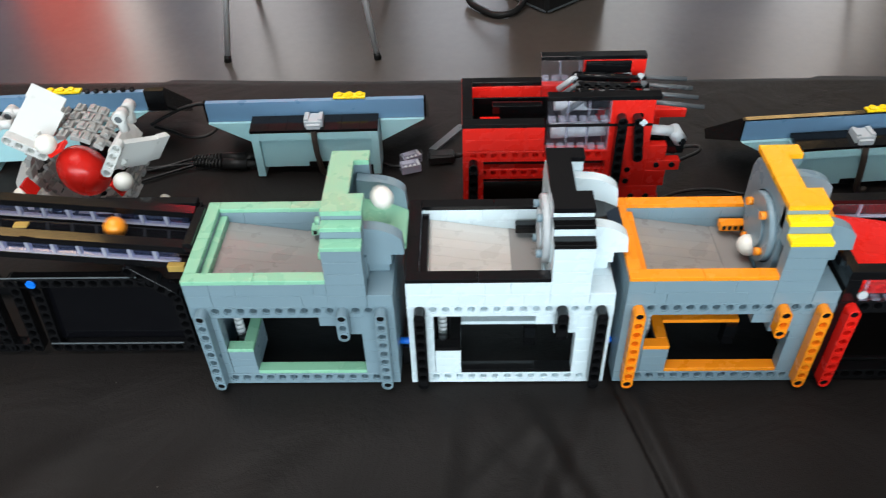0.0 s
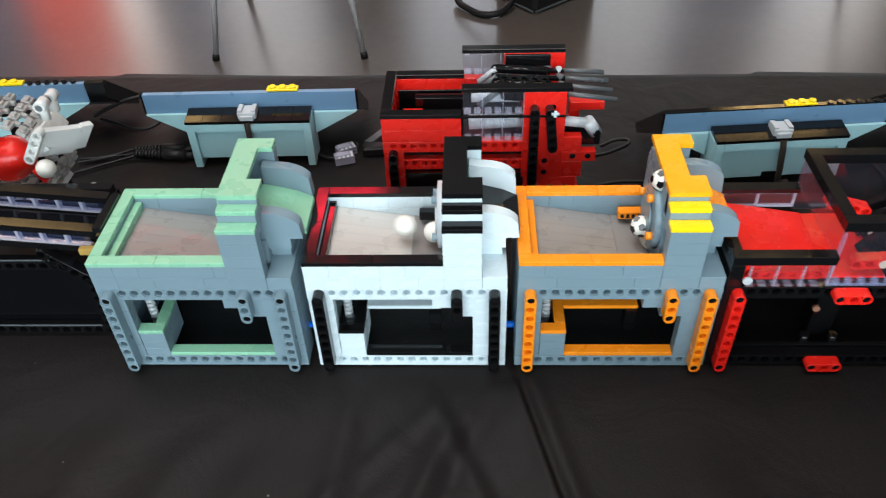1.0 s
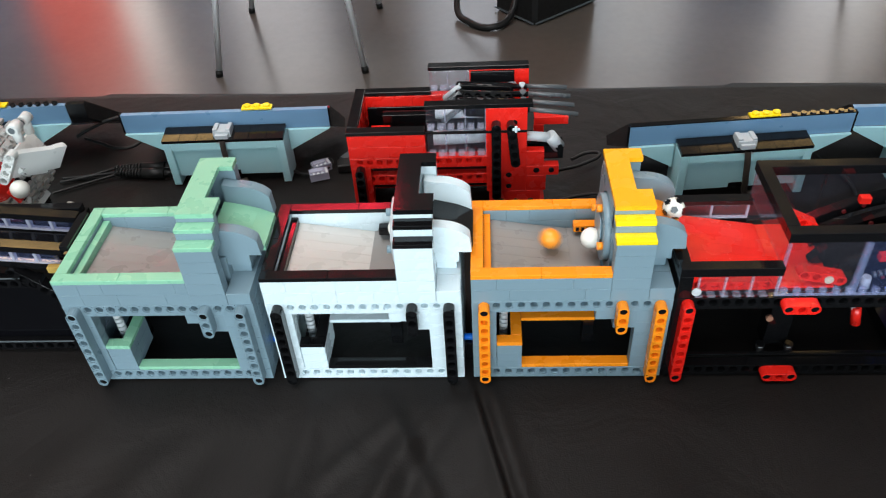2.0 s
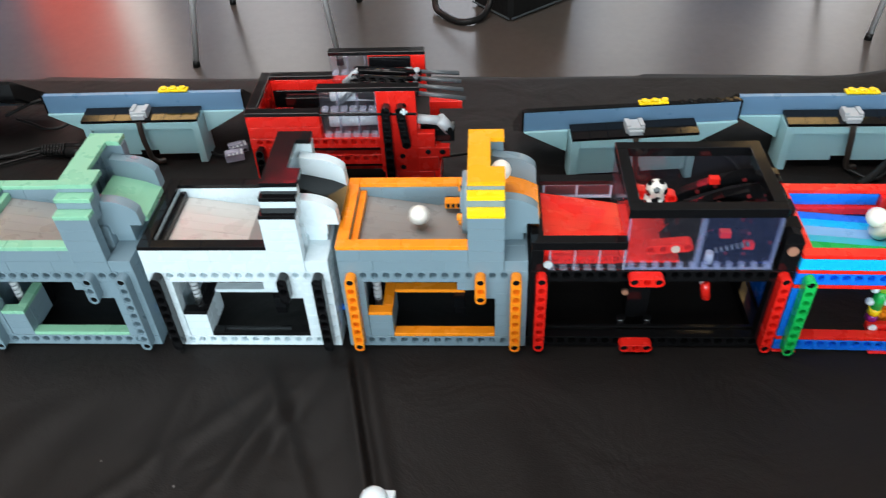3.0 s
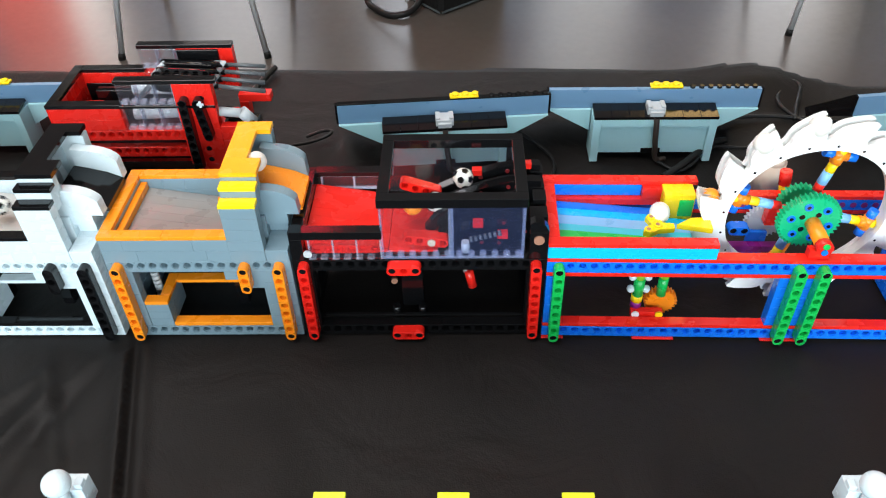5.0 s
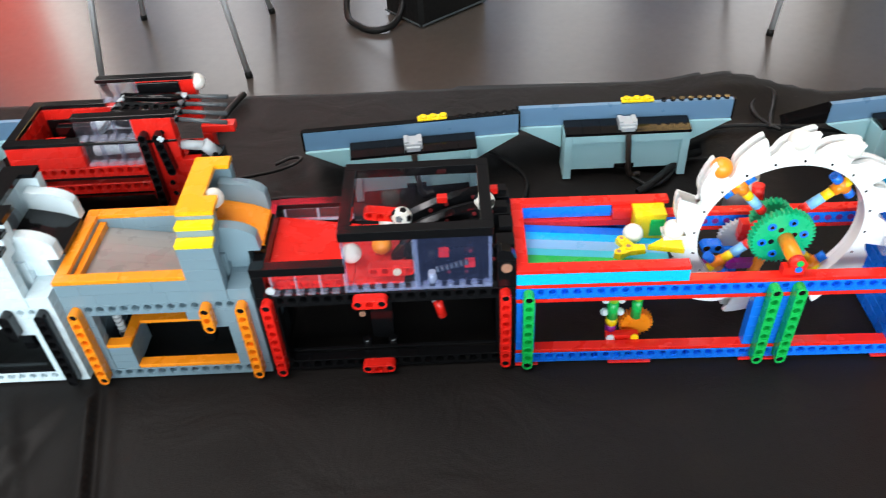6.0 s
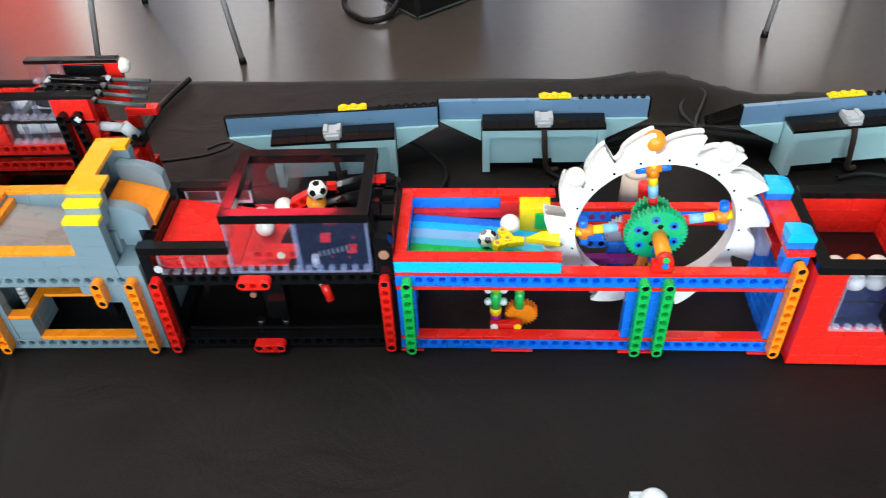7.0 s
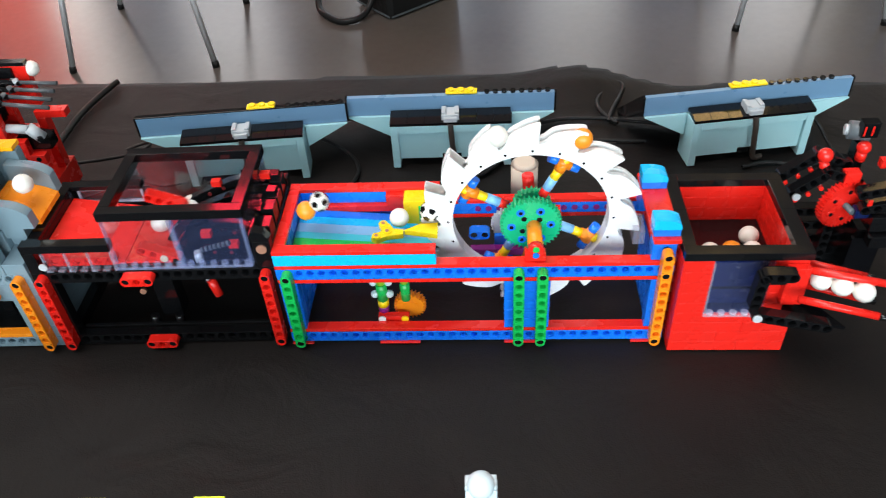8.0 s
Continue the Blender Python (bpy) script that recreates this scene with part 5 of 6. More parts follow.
# ---- red launcher behind ----
def launcher():
    m = thing("red_launcher", 0.172, 0.164, 0, "red brick launcher with black rails and clear panels", "marble machine", "ball machine modules")
    D = 70.0
    # body
    for c in range(2):
        brick(m, 0, 0, 75 + c * 10.4, 62, 8, 10.4, RED)
    holed_brick(m, 0, 0, 65, 15, RED)
    holed_brick(m, 0, 2, 47, 15, RED)
    boxes("gap_shadow_plate", [(16, 110, 9, 12, 40, 64)], BLACK, m)
    for c in range(5):
        brick(m, 0, 0.1, c * 12.98, 16, 8, 12.95, RED)
    wall(m, 0, 8.1, 0, D - 16, "y", 9, RED, 91, h=10.6)
    wall(m, 0, D - 8, 0, 118, "x", 9, RED, 92, h=10.6)
    boxes("rear_floor", [(8.2, 110, 8.2, D - 8.2, 66, 69)], BLACK, m)
    boxes("inner_lining", [(9, 112, 60.4, 61.8, 69.2, 86)], BLACK, m)
    boxes("inner_beam", [(24, 64, 44, 52, 78, 88)], BLACK, m)
    boxes("inner_red", [(14, 30, 30, 42, 69.2, 80)], RED, m)
    for r in ((-0.5, 62, -0.3, 8.2, 96, 99.4), (-0.5, 8, 8.3, D, 96, 99.4), (8.1, 64, D - 8, D + 0.2, 96, 99.4)):
        boxes("rim_tile", [r], BLACK, m)
    boxes("rail", [(62.1, 142, -0.5, 1.0, 96.2, 98.4)], BLACK, m)
    # red front plate on the far side
    boxes("front_plate", [(110, 142, 0.2, 8, 40, 118)], RED, m)
    boxes("front_plate", [(112, 154, 0.4, 8, 0, 39.9)], RED, m)
    boxes("front_plate", [(142.1, 168, 0.4, 8, 55, 64), (142.1, 158, 0.4, 8, 40, 54.9), (142.1, 156, 0.4, 8, 64.1, 78)], RED, m)
    for x, z in ((118, 60), (118, 50), (128, 56), (128, 45), (150, 60), (162, 60), (122, 30), (134, 30), (146, 30), (132, 105)):
        bm = bmesh.new()
        add_tube(bm, (x, 0.1, z), (x, 2, z), 2.4, sides=12)
        part("pin_hole", bm, BLACK, m)
    liftarm(m, 8, -7.8, 24, 6, BLACK, pins=())
    liftarm(m, 118, -7.8, 40, 9, BLACK, pins=())
    liftarm(m, 133, -7.8, 72, 5, BLACK, pins=(), turn=pose(0, 0, 0, 0, -6, 0))
    bm = bmesh.new()
    add_box(bm, 131.9, 134.1, -8.6, -7.4, 101.2, 106.8)
    add_box(bm, 130.2, 131.8, -8.6, -7.4, 102.9, 105.1)
    add_box(bm, 134.2, 135.8, -8.6, -7.4, 102.9, 105.1)
    part("axle_end", bm, WHITE, m)
    # clear stacks, front and rear
    for y0 in (0.3, 62):
        for k in range(3):
            x = 63.5 + 15.6 * k
            boxes("clear_brick", [(x, x + 15.2, y0, y0 + 7, 99.5, 117.6)], CLEAR, m).visible_shadow = False
            boxes("clear_brick", [(x, x + 15.2, y0, y0 + 7, 75.2, 96)], CLEAR, m).visible_shadow = False
            for dx, z in ((1, 99.6), (8.6, 99.6), (1, 75.4), (8.6, 75.4)):
                boxes("clear_stud", [(x + dx, x + dx + 5.4, y0 - 0.4, y0 + 6, z, z + 2.8)], CLEAR_EDGE, m).visible_shadow = False
            boxes("clear_rib", [(x + 14.6, x + 15.5, y0 - 0.3, y0 + 7, 99.5, 117.6)], CLEAR_EDGE, m).visible_shadow = False
            boxes("clear_rib", [(x + 14.6, x + 15.5, y0 - 0.3, y0 + 7, 75.2, 96)], CLEAR_EDGE, m).visible_shadow = False
        boxes("top_rail", [(62.8, 146, y0 - 0.2, y0 + 8, 118.1, 121.6)], BLACK, m)
    boxes("rear_plate", [(97, 146, 62, 69.6, 78, 118)], RED, m)
    boxes("rear_block", [(98, 134, 59.5, 61.8, 107.5, 117.5)], BLACK, m)
    bm = bmesh.new()
    add_tube(bm, (132, 61.9, 104), (132, 59, 104), 4)
    part("pin_head", bm, SILVER, m)
    # cylinders seen through the clear bricks
    bm = bmesh.new()
    add_tube(bm, (68, 14, 84), (112, 14, 86), 6)
    part("cylinder", bm, SILVER, m, "pale grey pneumatic cylinder")
    bm = bmesh.new()
    add_tube(bm, (70, 20, 104), (108, 20, 104), 5)
    part("cylinder", bm, SILVER, m)
    # barrels
    for k in range(4):
        y = 14 + 12 * k
        bm = bmesh.new()
        add_tube(bm, (86, y, 112 - 0.5 * k), (144, y, 108), 2.4)
        part("barrel_base", bm, BLACK, m)
        if k % 2:
            liftarm(m, 90, y, 114.5 - 0.5 * k, 6, BLACK, along="x", pins=(), turn=pose(0, 0, 0, -90, 4, 0), name="cradle_beam")
        else:
            liftarm(m, 96, y - 5, 112 - 0.5 * k, 5, BLACK, along="x", pins=(), turn=pose(0, 0, 0, -40, 4, 0), name="cradle_beam")
        bm = bmesh.new()
        add_tube(bm, (140, y, 111.4), (140, y, 106), 2.5, sides=10)
        part("barrel_collar", bm, SILVER if k == 3 else DARK, m)
        bm = bmesh.new()
        add_tube(bm, (138, y, 109), (182 - 2 * k, y, 103 + 1.2 * k), 1.9)
        part("barrel", bm, BARREL, m, "dark grey axle barrel")
        bm = bmesh.new()
        add_tube(bm, (76, y, 99), (90, y - 2, 112), 2.4, sides=8)
        part("barrel_strut", bm, SILVER if k % 2 else DARK, m)
    bm = bmesh.new()
    add_tube(bm, (142, 8, 88), (160, 8, 86), 4)
    add_tube(bm, (160, 8, 88), (168, 10, 76), 5.2)
    part("pivot", bm, SILVER, m)
    bm = bmesh.new()
    add_tube(bm, (168, 4.4, 78), (168, 6, 78), 3.0, sides=12)
    part("pivot_pin", bm, BLACK, m)
    liftarm(m, 146, 12, 82, 4, BLACK, along="x", pins=(), turn=pose(0, 0, 0, 0, 18, 0))
    boxes("tail_block", [(143, 172, 10, 24, 64.2, 76)], BLACK, m)
    boxes("tail_block", [(150, 178, 40, 50, 78, 85)], RED, m)
    boxes("tail_post", [(150, 158, 40, 50, 24.1, 77.9)], RED, m)
    boxes("tail_foot", [(142.2, 158, 8.4, 60, 0, 24)], RED, m)
    boxes("tail_side", [(118, 142, 8.2, 61.8, 0, 60)], RED, m)
    return m


launcher()


# ---- black feed chute at the start of the line ----
def feed_chute():
    m = thing("feed_chute", -0.205, 0.028, 0, "black beam-built feed chute with clear sides", "marble machine", "ball machine modules")
    # panel frame of beams
    liftarm(m, 96, 0, 5.8, 12, BLACK, along="x", pins=())
    liftarm(m, 78, 0, 68.5, 13, BLACK, along="x", pins=())
    liftarm(m, 2, 0, 5.8, 9, BLACK, along="x", pins=())
    liftarm(m, 2, 0, 68.5, 9, BLACK, along="x", pins=())
    for x in (55, 75):
        liftarm(m, x, -0.5, 5.8, 9, BLACK, pins=(), turn=pose(0, 0, 0, 0, 5, 0))
    liftarm(m, 88, 0.4, 5.8, 8, BLACK, pins=(), turn=pose(0, 0, 0, 0, 6, 0))
    liftarm(m, 186, -0.6, 5.8, 7, BLACK, pins=())
    liftarm(m, 194, 1.2, 5.8, 7, BLACK, pins=())
    liftarm(m, 160, -0.8, 79, 5, BLACK, along="x", pins=(), turn=pose(0, 0, 0, 0, 42, 0))
    boxes("panel", [(92, 184, 5.5, 7.2, 9.8, 65)], DARK_GLOSS, m, "dark smoky panel")
    boxes("panel_edge", [(97, 183, 0.4, 5.2, 9.6, 11)], BLACK, m)
    boxes("back_frame", [(0, 200, 60, 68, 0, 8), (0, 200, 60, 68, 66, 73), (0, 8, 10, 60, 66, 73), (188, 196, 12, 60, 0, 8)], BLACK, m)
    bm = bmesh.new()
    add_tube(bm, (93, -0.2, 69), (93, -1.6, 69), 3.2)
    part("blue_pin", bm, BLUE, m)
    # inclined trough
    fall = -0.107
    for y0, y1 in ((4, 12), (34, 42)):
        low = 4 if y0 == 4 else 0
        for z, h in ((101.9 - low, 4.8), (116.0 - low, 4.6)):
            bm = bmesh.new()
            add_prism(bm, [(0, z), (199, z + 199 * fall), (199, z + h + 199 * fall), (0, z + h)], 1, y0, y1)
            part("trough_rail", bm, BLACK, m)
        for k in range(12):
            x = 2 + 16 * k
            lo = 106.8 - low + fall * x
            for nm, mt, u0, u1, z0, z1, d0, d1 in (("clear_side", TINTED, 2.1, 15.9, 1.4, 9.0, 1.5, 3.0), ("clear_rib", CLEAR_RIB, 0.1, 2.0, 0.1, 9.1, 0.6, 4.4), ("clear_lip", CLEAR_RIB, 2.1, 15.9, 0.1, 1.3, 0.4, 4.0)):
                bm = bmesh.new()
                add_prism(bm, [(x + u0, lo + z0 + fall * u0), (x + u1, lo + z0 + fall * u1), (x + u1, lo + z1 + fall * u1), (x + u0, lo + z1 + fall * u0)], 1, y0 + d0, y0 + d1)
                part(nm, bm, mt, m).visible_shadow = False
    bm = bmesh.new()
    add_prism(bm, [(0, 105.8), (199, 84.5), (199, 82.4), (0, 103.7)], 1, 12.2, 33.8)
    part("trough_floor", bm, BLACK, m)
    boxes("trough_mouth", [(199.2, 205, 4, 42, 94.4, 98.6)], BLACK, m)
    for x in (20, 150):
        boxes("trough_stay", [(x, x + 8, 14, 24, 73, 88)], BLACK, m)
    boxes("latch_post", [(186, 198, 43, 56, 66, 92)], BLACK, m)
    boxes("rear_rail", [(100, 199, 43, 50, 95, 101)], BLACK, m)
    boxes("gold_clip", [(187, 198, -1, 3.6, 79, 84)], GOLD, m)
    boxes("gold_clip", [(95, 104, 6, 11, 111.4, 113)], GOLD, m)
    # thin paler strips stand in for highlights along the dark panel's edges
    boxes("panel_lip", [(60, 164, -0.4, 0.2, 73.4, 74.4), (86, 180, -0.6, 0.2, 10.2, 11.2)], DARK, m, b=0.1)
    return m


feed_chute()


# ---- tread conveyor with a red hub ----
def tread_stand():
    m = thing("conveyor_stand", -0.110, 0.150, 0, "dark stand of the chain conveyor", "marble machine", "ball machine modules")
    boxes("stand", [(-14, 14, 16, 24, 0, 91), (-60, 60, 0, 40, 0, 6), (-22, 22, 14, 26, 52, 60)], BLACK, m)
    bm = bmesh.new()
    add_tube(bm, (0, 24, 87), (0, -6, 87), 3)
    part("axle", bm, DARK, m)


tread_stand()


def tread_wheel():
    """The chain of grey links round a red hub, with three pale scoops; it turns about y."""
    w = thing("chain_conveyor", -0.107, 0.135, 0.087, "chain of grey tread links round a glossy red egg-shaped hub", "conveyor")
    bm = bmesh.new()
    add_ball(bm, (0, -6, 0), 17, 1.0, 28, 18)
    for v in bm.verts:
        v.co.x *= 1.2
    part("red_hub", bm, RED, w, "glossy red egg-shaped hub")
    n = 22
    for k in range(n):
        a = 2 * math.pi * k / n
        me = shared(("link", "tread"), lambda bm: [add_box(bm, -3.4, 3.4, y, y + 8.4, 33.5, 37) for y in (-20, -8.6, 2.8, 14.2)] + [add_box(bm, -1.2, 1.2, y, y + 5.4, 36.9, 38.9) for y in (-18.6, -7.2, 4.2, 15.6)] + [add_box(bm, 1.6, 6.6, y, y + 3.0, 32.7, 35.9) for y in (-11.4, 0, 11.4)], TREAD)
        put("tread_link", me, w, 0, 4, 0, Matrix.Rotation(a + 0.07 * math.sin(5 * k), 4, "Y"))
    lean = Matrix.Translation((0, 0, 0.05)) @ Matrix.Rotation(radians(-27), 4, "Y") @ Matrix.Translation((0, 0, -0.05))

    def paddle(bm):
        for a, b in (((-6.0, -24.0), (15.0, 0.0)),):
            along = Vector((b[0] - a[0], b[1] - a[1])).normalized()
            off = Vector((-along.y, along.x)) * 4
            add_prism(bm, [a, b, (b[0] + off.x, b[1] + off.y), (a[0] + off.x, a[1] + off.y)], 2, 31, 57)
            add_prism(bm, [(b[0], b[1]), (b[0] + 6, b[1] + 8), (b[0] + 2, b[1] + 10), (b[0] + off.x, b[1] + off.y)], 2, 34, 58)
        bm.transform(lean)
        add_box(bm, -7, 7, -18, 20, 37.4, 42.5)
    for k in range(4):
        me = shared(("scoop", "tread"), paddle, SCOOP)
        sc = put("scoop", me, w, 0, 0, 0, Matrix.Rotation(math.pi / 2 * k, 4, "Y"))
        beam = liftarm(sc, -6.4, -27.2, 31, 4, SCOOP, pins=(), name="scoop_beam")
        beam.matrix_basis = lean @ beam.matrix_basis
        for x, y, z in ((-20, -8, 60), (-18, 8, 58)):
            bm = bmesh.new()
            add_tube(bm, (x, y - 5, z), (x, y + 5, z), 4.4)
            add_tube(bm, (x, y, z), (x + 10, y, z - 6), 3.4)
            part("scoop_pin", bm, SCOOP, sc)
            bm = bmesh.new()
            add_tube(bm, (x, y - 5.2, z), (x, y - 4.6, z), 2.6, sides=12)
            part("pin_bore", bm, DARK, sc)
        bm = bmesh.new()
        add_box(bm, 10, 22, -31, -20, 27, 30)
        part("scoop_shelf", bm, RED, sc)
        bm = bmesh.new()
        add_ball(bm, (14, -28, 36), 7)
        part("carried_ball", bm, BALL_WHITE, sc)
    return w


conveyor = tread_wheel()


# ---- low name board in front ----
def front_board():
    m = thing("front_board", 0.512, -0.188, 0, "low white display board with yellow blocks and ball finials", "sign")
    boxes("board", [(-203, 211, -4, 4, 0, 78)], WHITE, m)
    boxes("board_edge", [(-130, -62, -5, 3, 78.1, 80), (62, 130, -5, 3, 78.1, 80)], SILVER, m)
    for x in (-62, 0, 62):
        boxes("yellow_block", [(x - 8, x + 8, -6, 6, 80.1, 82.6)], NEON, m)
    for x in (-194, 201):
        boxes("corner_brick", [(x - 8, x + 8, 4, 14, 70, 86)], WHITE, m)
        boxes("corner_clip", [(x - 8, x - 4, 5, 10, 86.1, 89), (x + 4, x + 8, 5, 10, 86.1, 89)], WHITE, m)
        bm = bmesh.new()
        add_ball(bm, (x, 1, 97), 7)
        add_tube(bm, (x, 0.4, 78.1), (x, 0.4, 91), 3.2)
        part("finial_ball", bm, WHITE, m)
    boxes("foot", [(-150, -130, -30, 24, 0, 3), (130, 150, -30, 24, 0, 3)], WHITE, m)


front_board()


# ---- chairs and a bag on the hall floor ----
def chair(x, y, rz):
    """A stacking chair with four splayed tubular legs; origin at floor level under its seat."""
    m = thing("chair", x, y, FLOOR_Z, "stacking chair with thin chrome tube legs and dark feet", "chair", "chairs", rz=rz)
    for sx in (-1, 1):
        for sy in (-1, 1):
            bm = bmesh.new()
            add_tube(bm, (sx * 226, sy * 232, 12), (sx * 165, sy * 175, 440), 9)
            leg = part("leg", bm, CHROME, m)
            bm = bmesh.new()
            add_tube(bm, (sx * 228, sy * 234, 0), (sx * 226, sy * 232, 20), 11.5, 10.5)
            part("foot", bm, RUBBER, leg)
    boxes("seat", [(-215, 215, -215, 215, 440, 456)], DARK, m, b=6)
    bm = bmesh.new()
    add_box(bm, -205, 205, 205, 220, 600, 830, 6)
    part("backrest", bm, DARK, m)
    for sx in (-1, 1):
        bm = bmesh.new()
        add_tube(bm, (sx * 180, 206, 440), (sx * 180, 214, 640), 10)
        part("back_post", bm, CHROME, m)


chair(-0.312, 2.050, 0)
chair(1.767, 2.155, 0)


def bag():
    m = thing("black_bag", 0.496, 2.263, FLOOR_Z, "black fabric bag with a looped strap on the floor", "bag", rz=40)
    bm = bmesh.new()
    add_box(bm, -150, 150, -100, 100, 0, 340, 14)
    part("body", bm, RUBBER, m)
    boxes("side_seam", [(-146, 146, -103, -100.4, 8, 14), (-153, -150.4, -96, 96, 8, 14)], DARK, m)
    back = pose(0.496, 2.263, 0, 0, 0, 40).inverted()
    loop = [back @ Vector(p) * 1000 for p in ((0.36, 2.34, 0.30), (0.24, 2.30, 0.16), (0.19, 2.20, 0.03), (0.23, 2.12, 0.013), (0.31, 2.075, 0.013), (0.37, 2.13, 0.03), (0.385, 2.22, 0.16), (0.39, 2.26, 0.28))]
    curve_tube("strap", loop, 11, RUBBER, m)
    return m


bag()

# the red stage light whose glow lies on the floor and on the tiles
def glow(name, rgb, strength):
    m, nt, p, node, link = shader(name)
    p.inputs["Emission Color"].default_value, p.inputs["Emission Strength"].default_value = (*rgb, 1), strength
    p.inputs["Base Color"].default_value = (*rgb, 1)
    return m


RED_LIGHT = glow("red_stage_light_lens", (1.0, 0.10, 0.07), 2.0)
b = thing("stage_light", -2.75, 5.2, FLOOR_Z, "tall red stage light bar on a black foot", "lamp", rz=20)
boxes("lens", [(-300, 300, -20, 20, 300, 2300)], RED_LIGHT, b)
boxes("foot", [(-300, 300, -120, 120, 0, 40), (-30, 30, -30, 30, 40.1, 299)], BLACK, b)


RED_BEAM = glow("red_spotlight_lens", (1.0, 0.03, 0.06), 24.0)
b = thing("spotlight", -0.82, 4.2, 3.38, "red stage spotlight hanging from the ceiling", "lamp", rz=12)
boxes("lens", [(-390, 390, -20, 0, -125, 125)], RED_BEAM, b)
boxes("housing", [(-410, 410, 1, 160, -145, 145), (-20, 20, 60, 100, 145.1, 819)], BLACK, b)


WARM_LIGHT = glow("warm_diffuser", (1.0, 0.66, 0.27), 7.0)
for x, y, sx, sy in ((3.5, 6.7, 1200, 700), (2.45, 3.85, 1000, 550), (-2.2, 3.85, 900, 550)):
    b = thing("ceiling_light", x, y, HALL_H - 0.12, "warm white ceiling light with a flat diffuser", "lamp", "ceiling lights")
    boxes("diffuser", [(-sx / 2, sx / 2, -sy / 2, sy / 2, 0, 30)], WARM_LIGHT, b)
    boxes("housing", [(-sx / 2 - 20, sx / 2 + 20, -sy / 2 - 20, sy / 2 + 20, 30.1, 119)], DARK, b)


# ---- balls ----
def ball(kind):
    ob = new("ball")
    bm = bmesh.new()
    add_ball(bm, (0, 0, 0), 7, 1.0, 24, 14)
    me = finish("ball", bm, {"w": BALL_WHITE, "s": BALL_WHITE, "o": BALL_ORANGE}[kind])
    bpy.data.objects.remove(ob)
    ob = new("ball", me)
    tagged(ob, {"w": "small white plastic ball", "o": "small orange plastic ball", "s": "small white football with black spots"}[kind], "ball", "rolling balls")
    if kind == "s":
        gold = (1 + 5 ** 0.5) / 2
        for i in range(3):
            for a in (-1, 1):
                for c in (-gold, gold):
                    v = [0, 0, 0]
                    v[i], v[(i + 1) % 3] = a, c
                    v = Vector(v).normalized()
                    bm = bmesh.new()
                    add_tube(bm, v * 6.2, v * 7.06, 2.7, 2.5, sides=5)
                    part("spot", bm, BLACK, ob)
    return ob


def ride(ob, rows):
    """Keys a ball along rows of seconds, x, y, z in millimetres, rolling as it goes."""
    rows = sorted(rows)
    if rows[0][0] > 0:
        rows = [(0.0, *rows[0][1:])] + rows
    if rows[-1][0] < 8:
        rows = rows + [(8.0, *rows[-1][1:])]
    out, turn, last = [], 0.0, None
    for t, x, y, z in rows:
        if last is not None:
            turn += max(-80, min(80, (x - last) / 7 * 57.3))
        last = x
        out.append((t, pose(x * MM, y * MM, z * MM, 20, turn, 15)))
    walk(ob, out)


GX, WX, OX = 0.5, 136.5, 271.0


def lift_path(x0, t_in, t_up, t_out):
    """Over one lift module: on to the ramp, wait at the disc, up, and out by the chute."""
    rows = [(t_in, x0 + 22, 42, 97), (t_in + 0.15, x0 + 55, 41, 91), (t_in + 0.3, x0 + 79, 40, 86.5)]
    if t_up - t_in > 0.7:
        rows.append((t_up - 0.3, x0 + 79, 40, 86.5))
    rows += [(t_up, x0 + 99, 42, 120), (t_out - 0.25, x0 + 108, 43, 121), (t_out - 0.08, x0 + 122, 44, 118.5)]
    return rows


def on_wheel(at8, first, last):
    """Rows of a ball that the wheel carries, by its angle from the top at the end of the clip."""
    n = int((last - first) / 0.14) + 2
    return [(t, 752 + 70.0 * math.sin(radians(34.6 * (t - 8.0) + at8)), 29.5, 90 + 69.8 * math.cos(radians(34.6 * (t - 8.0) + at8))) for t in np.linspace(first, last, n)]


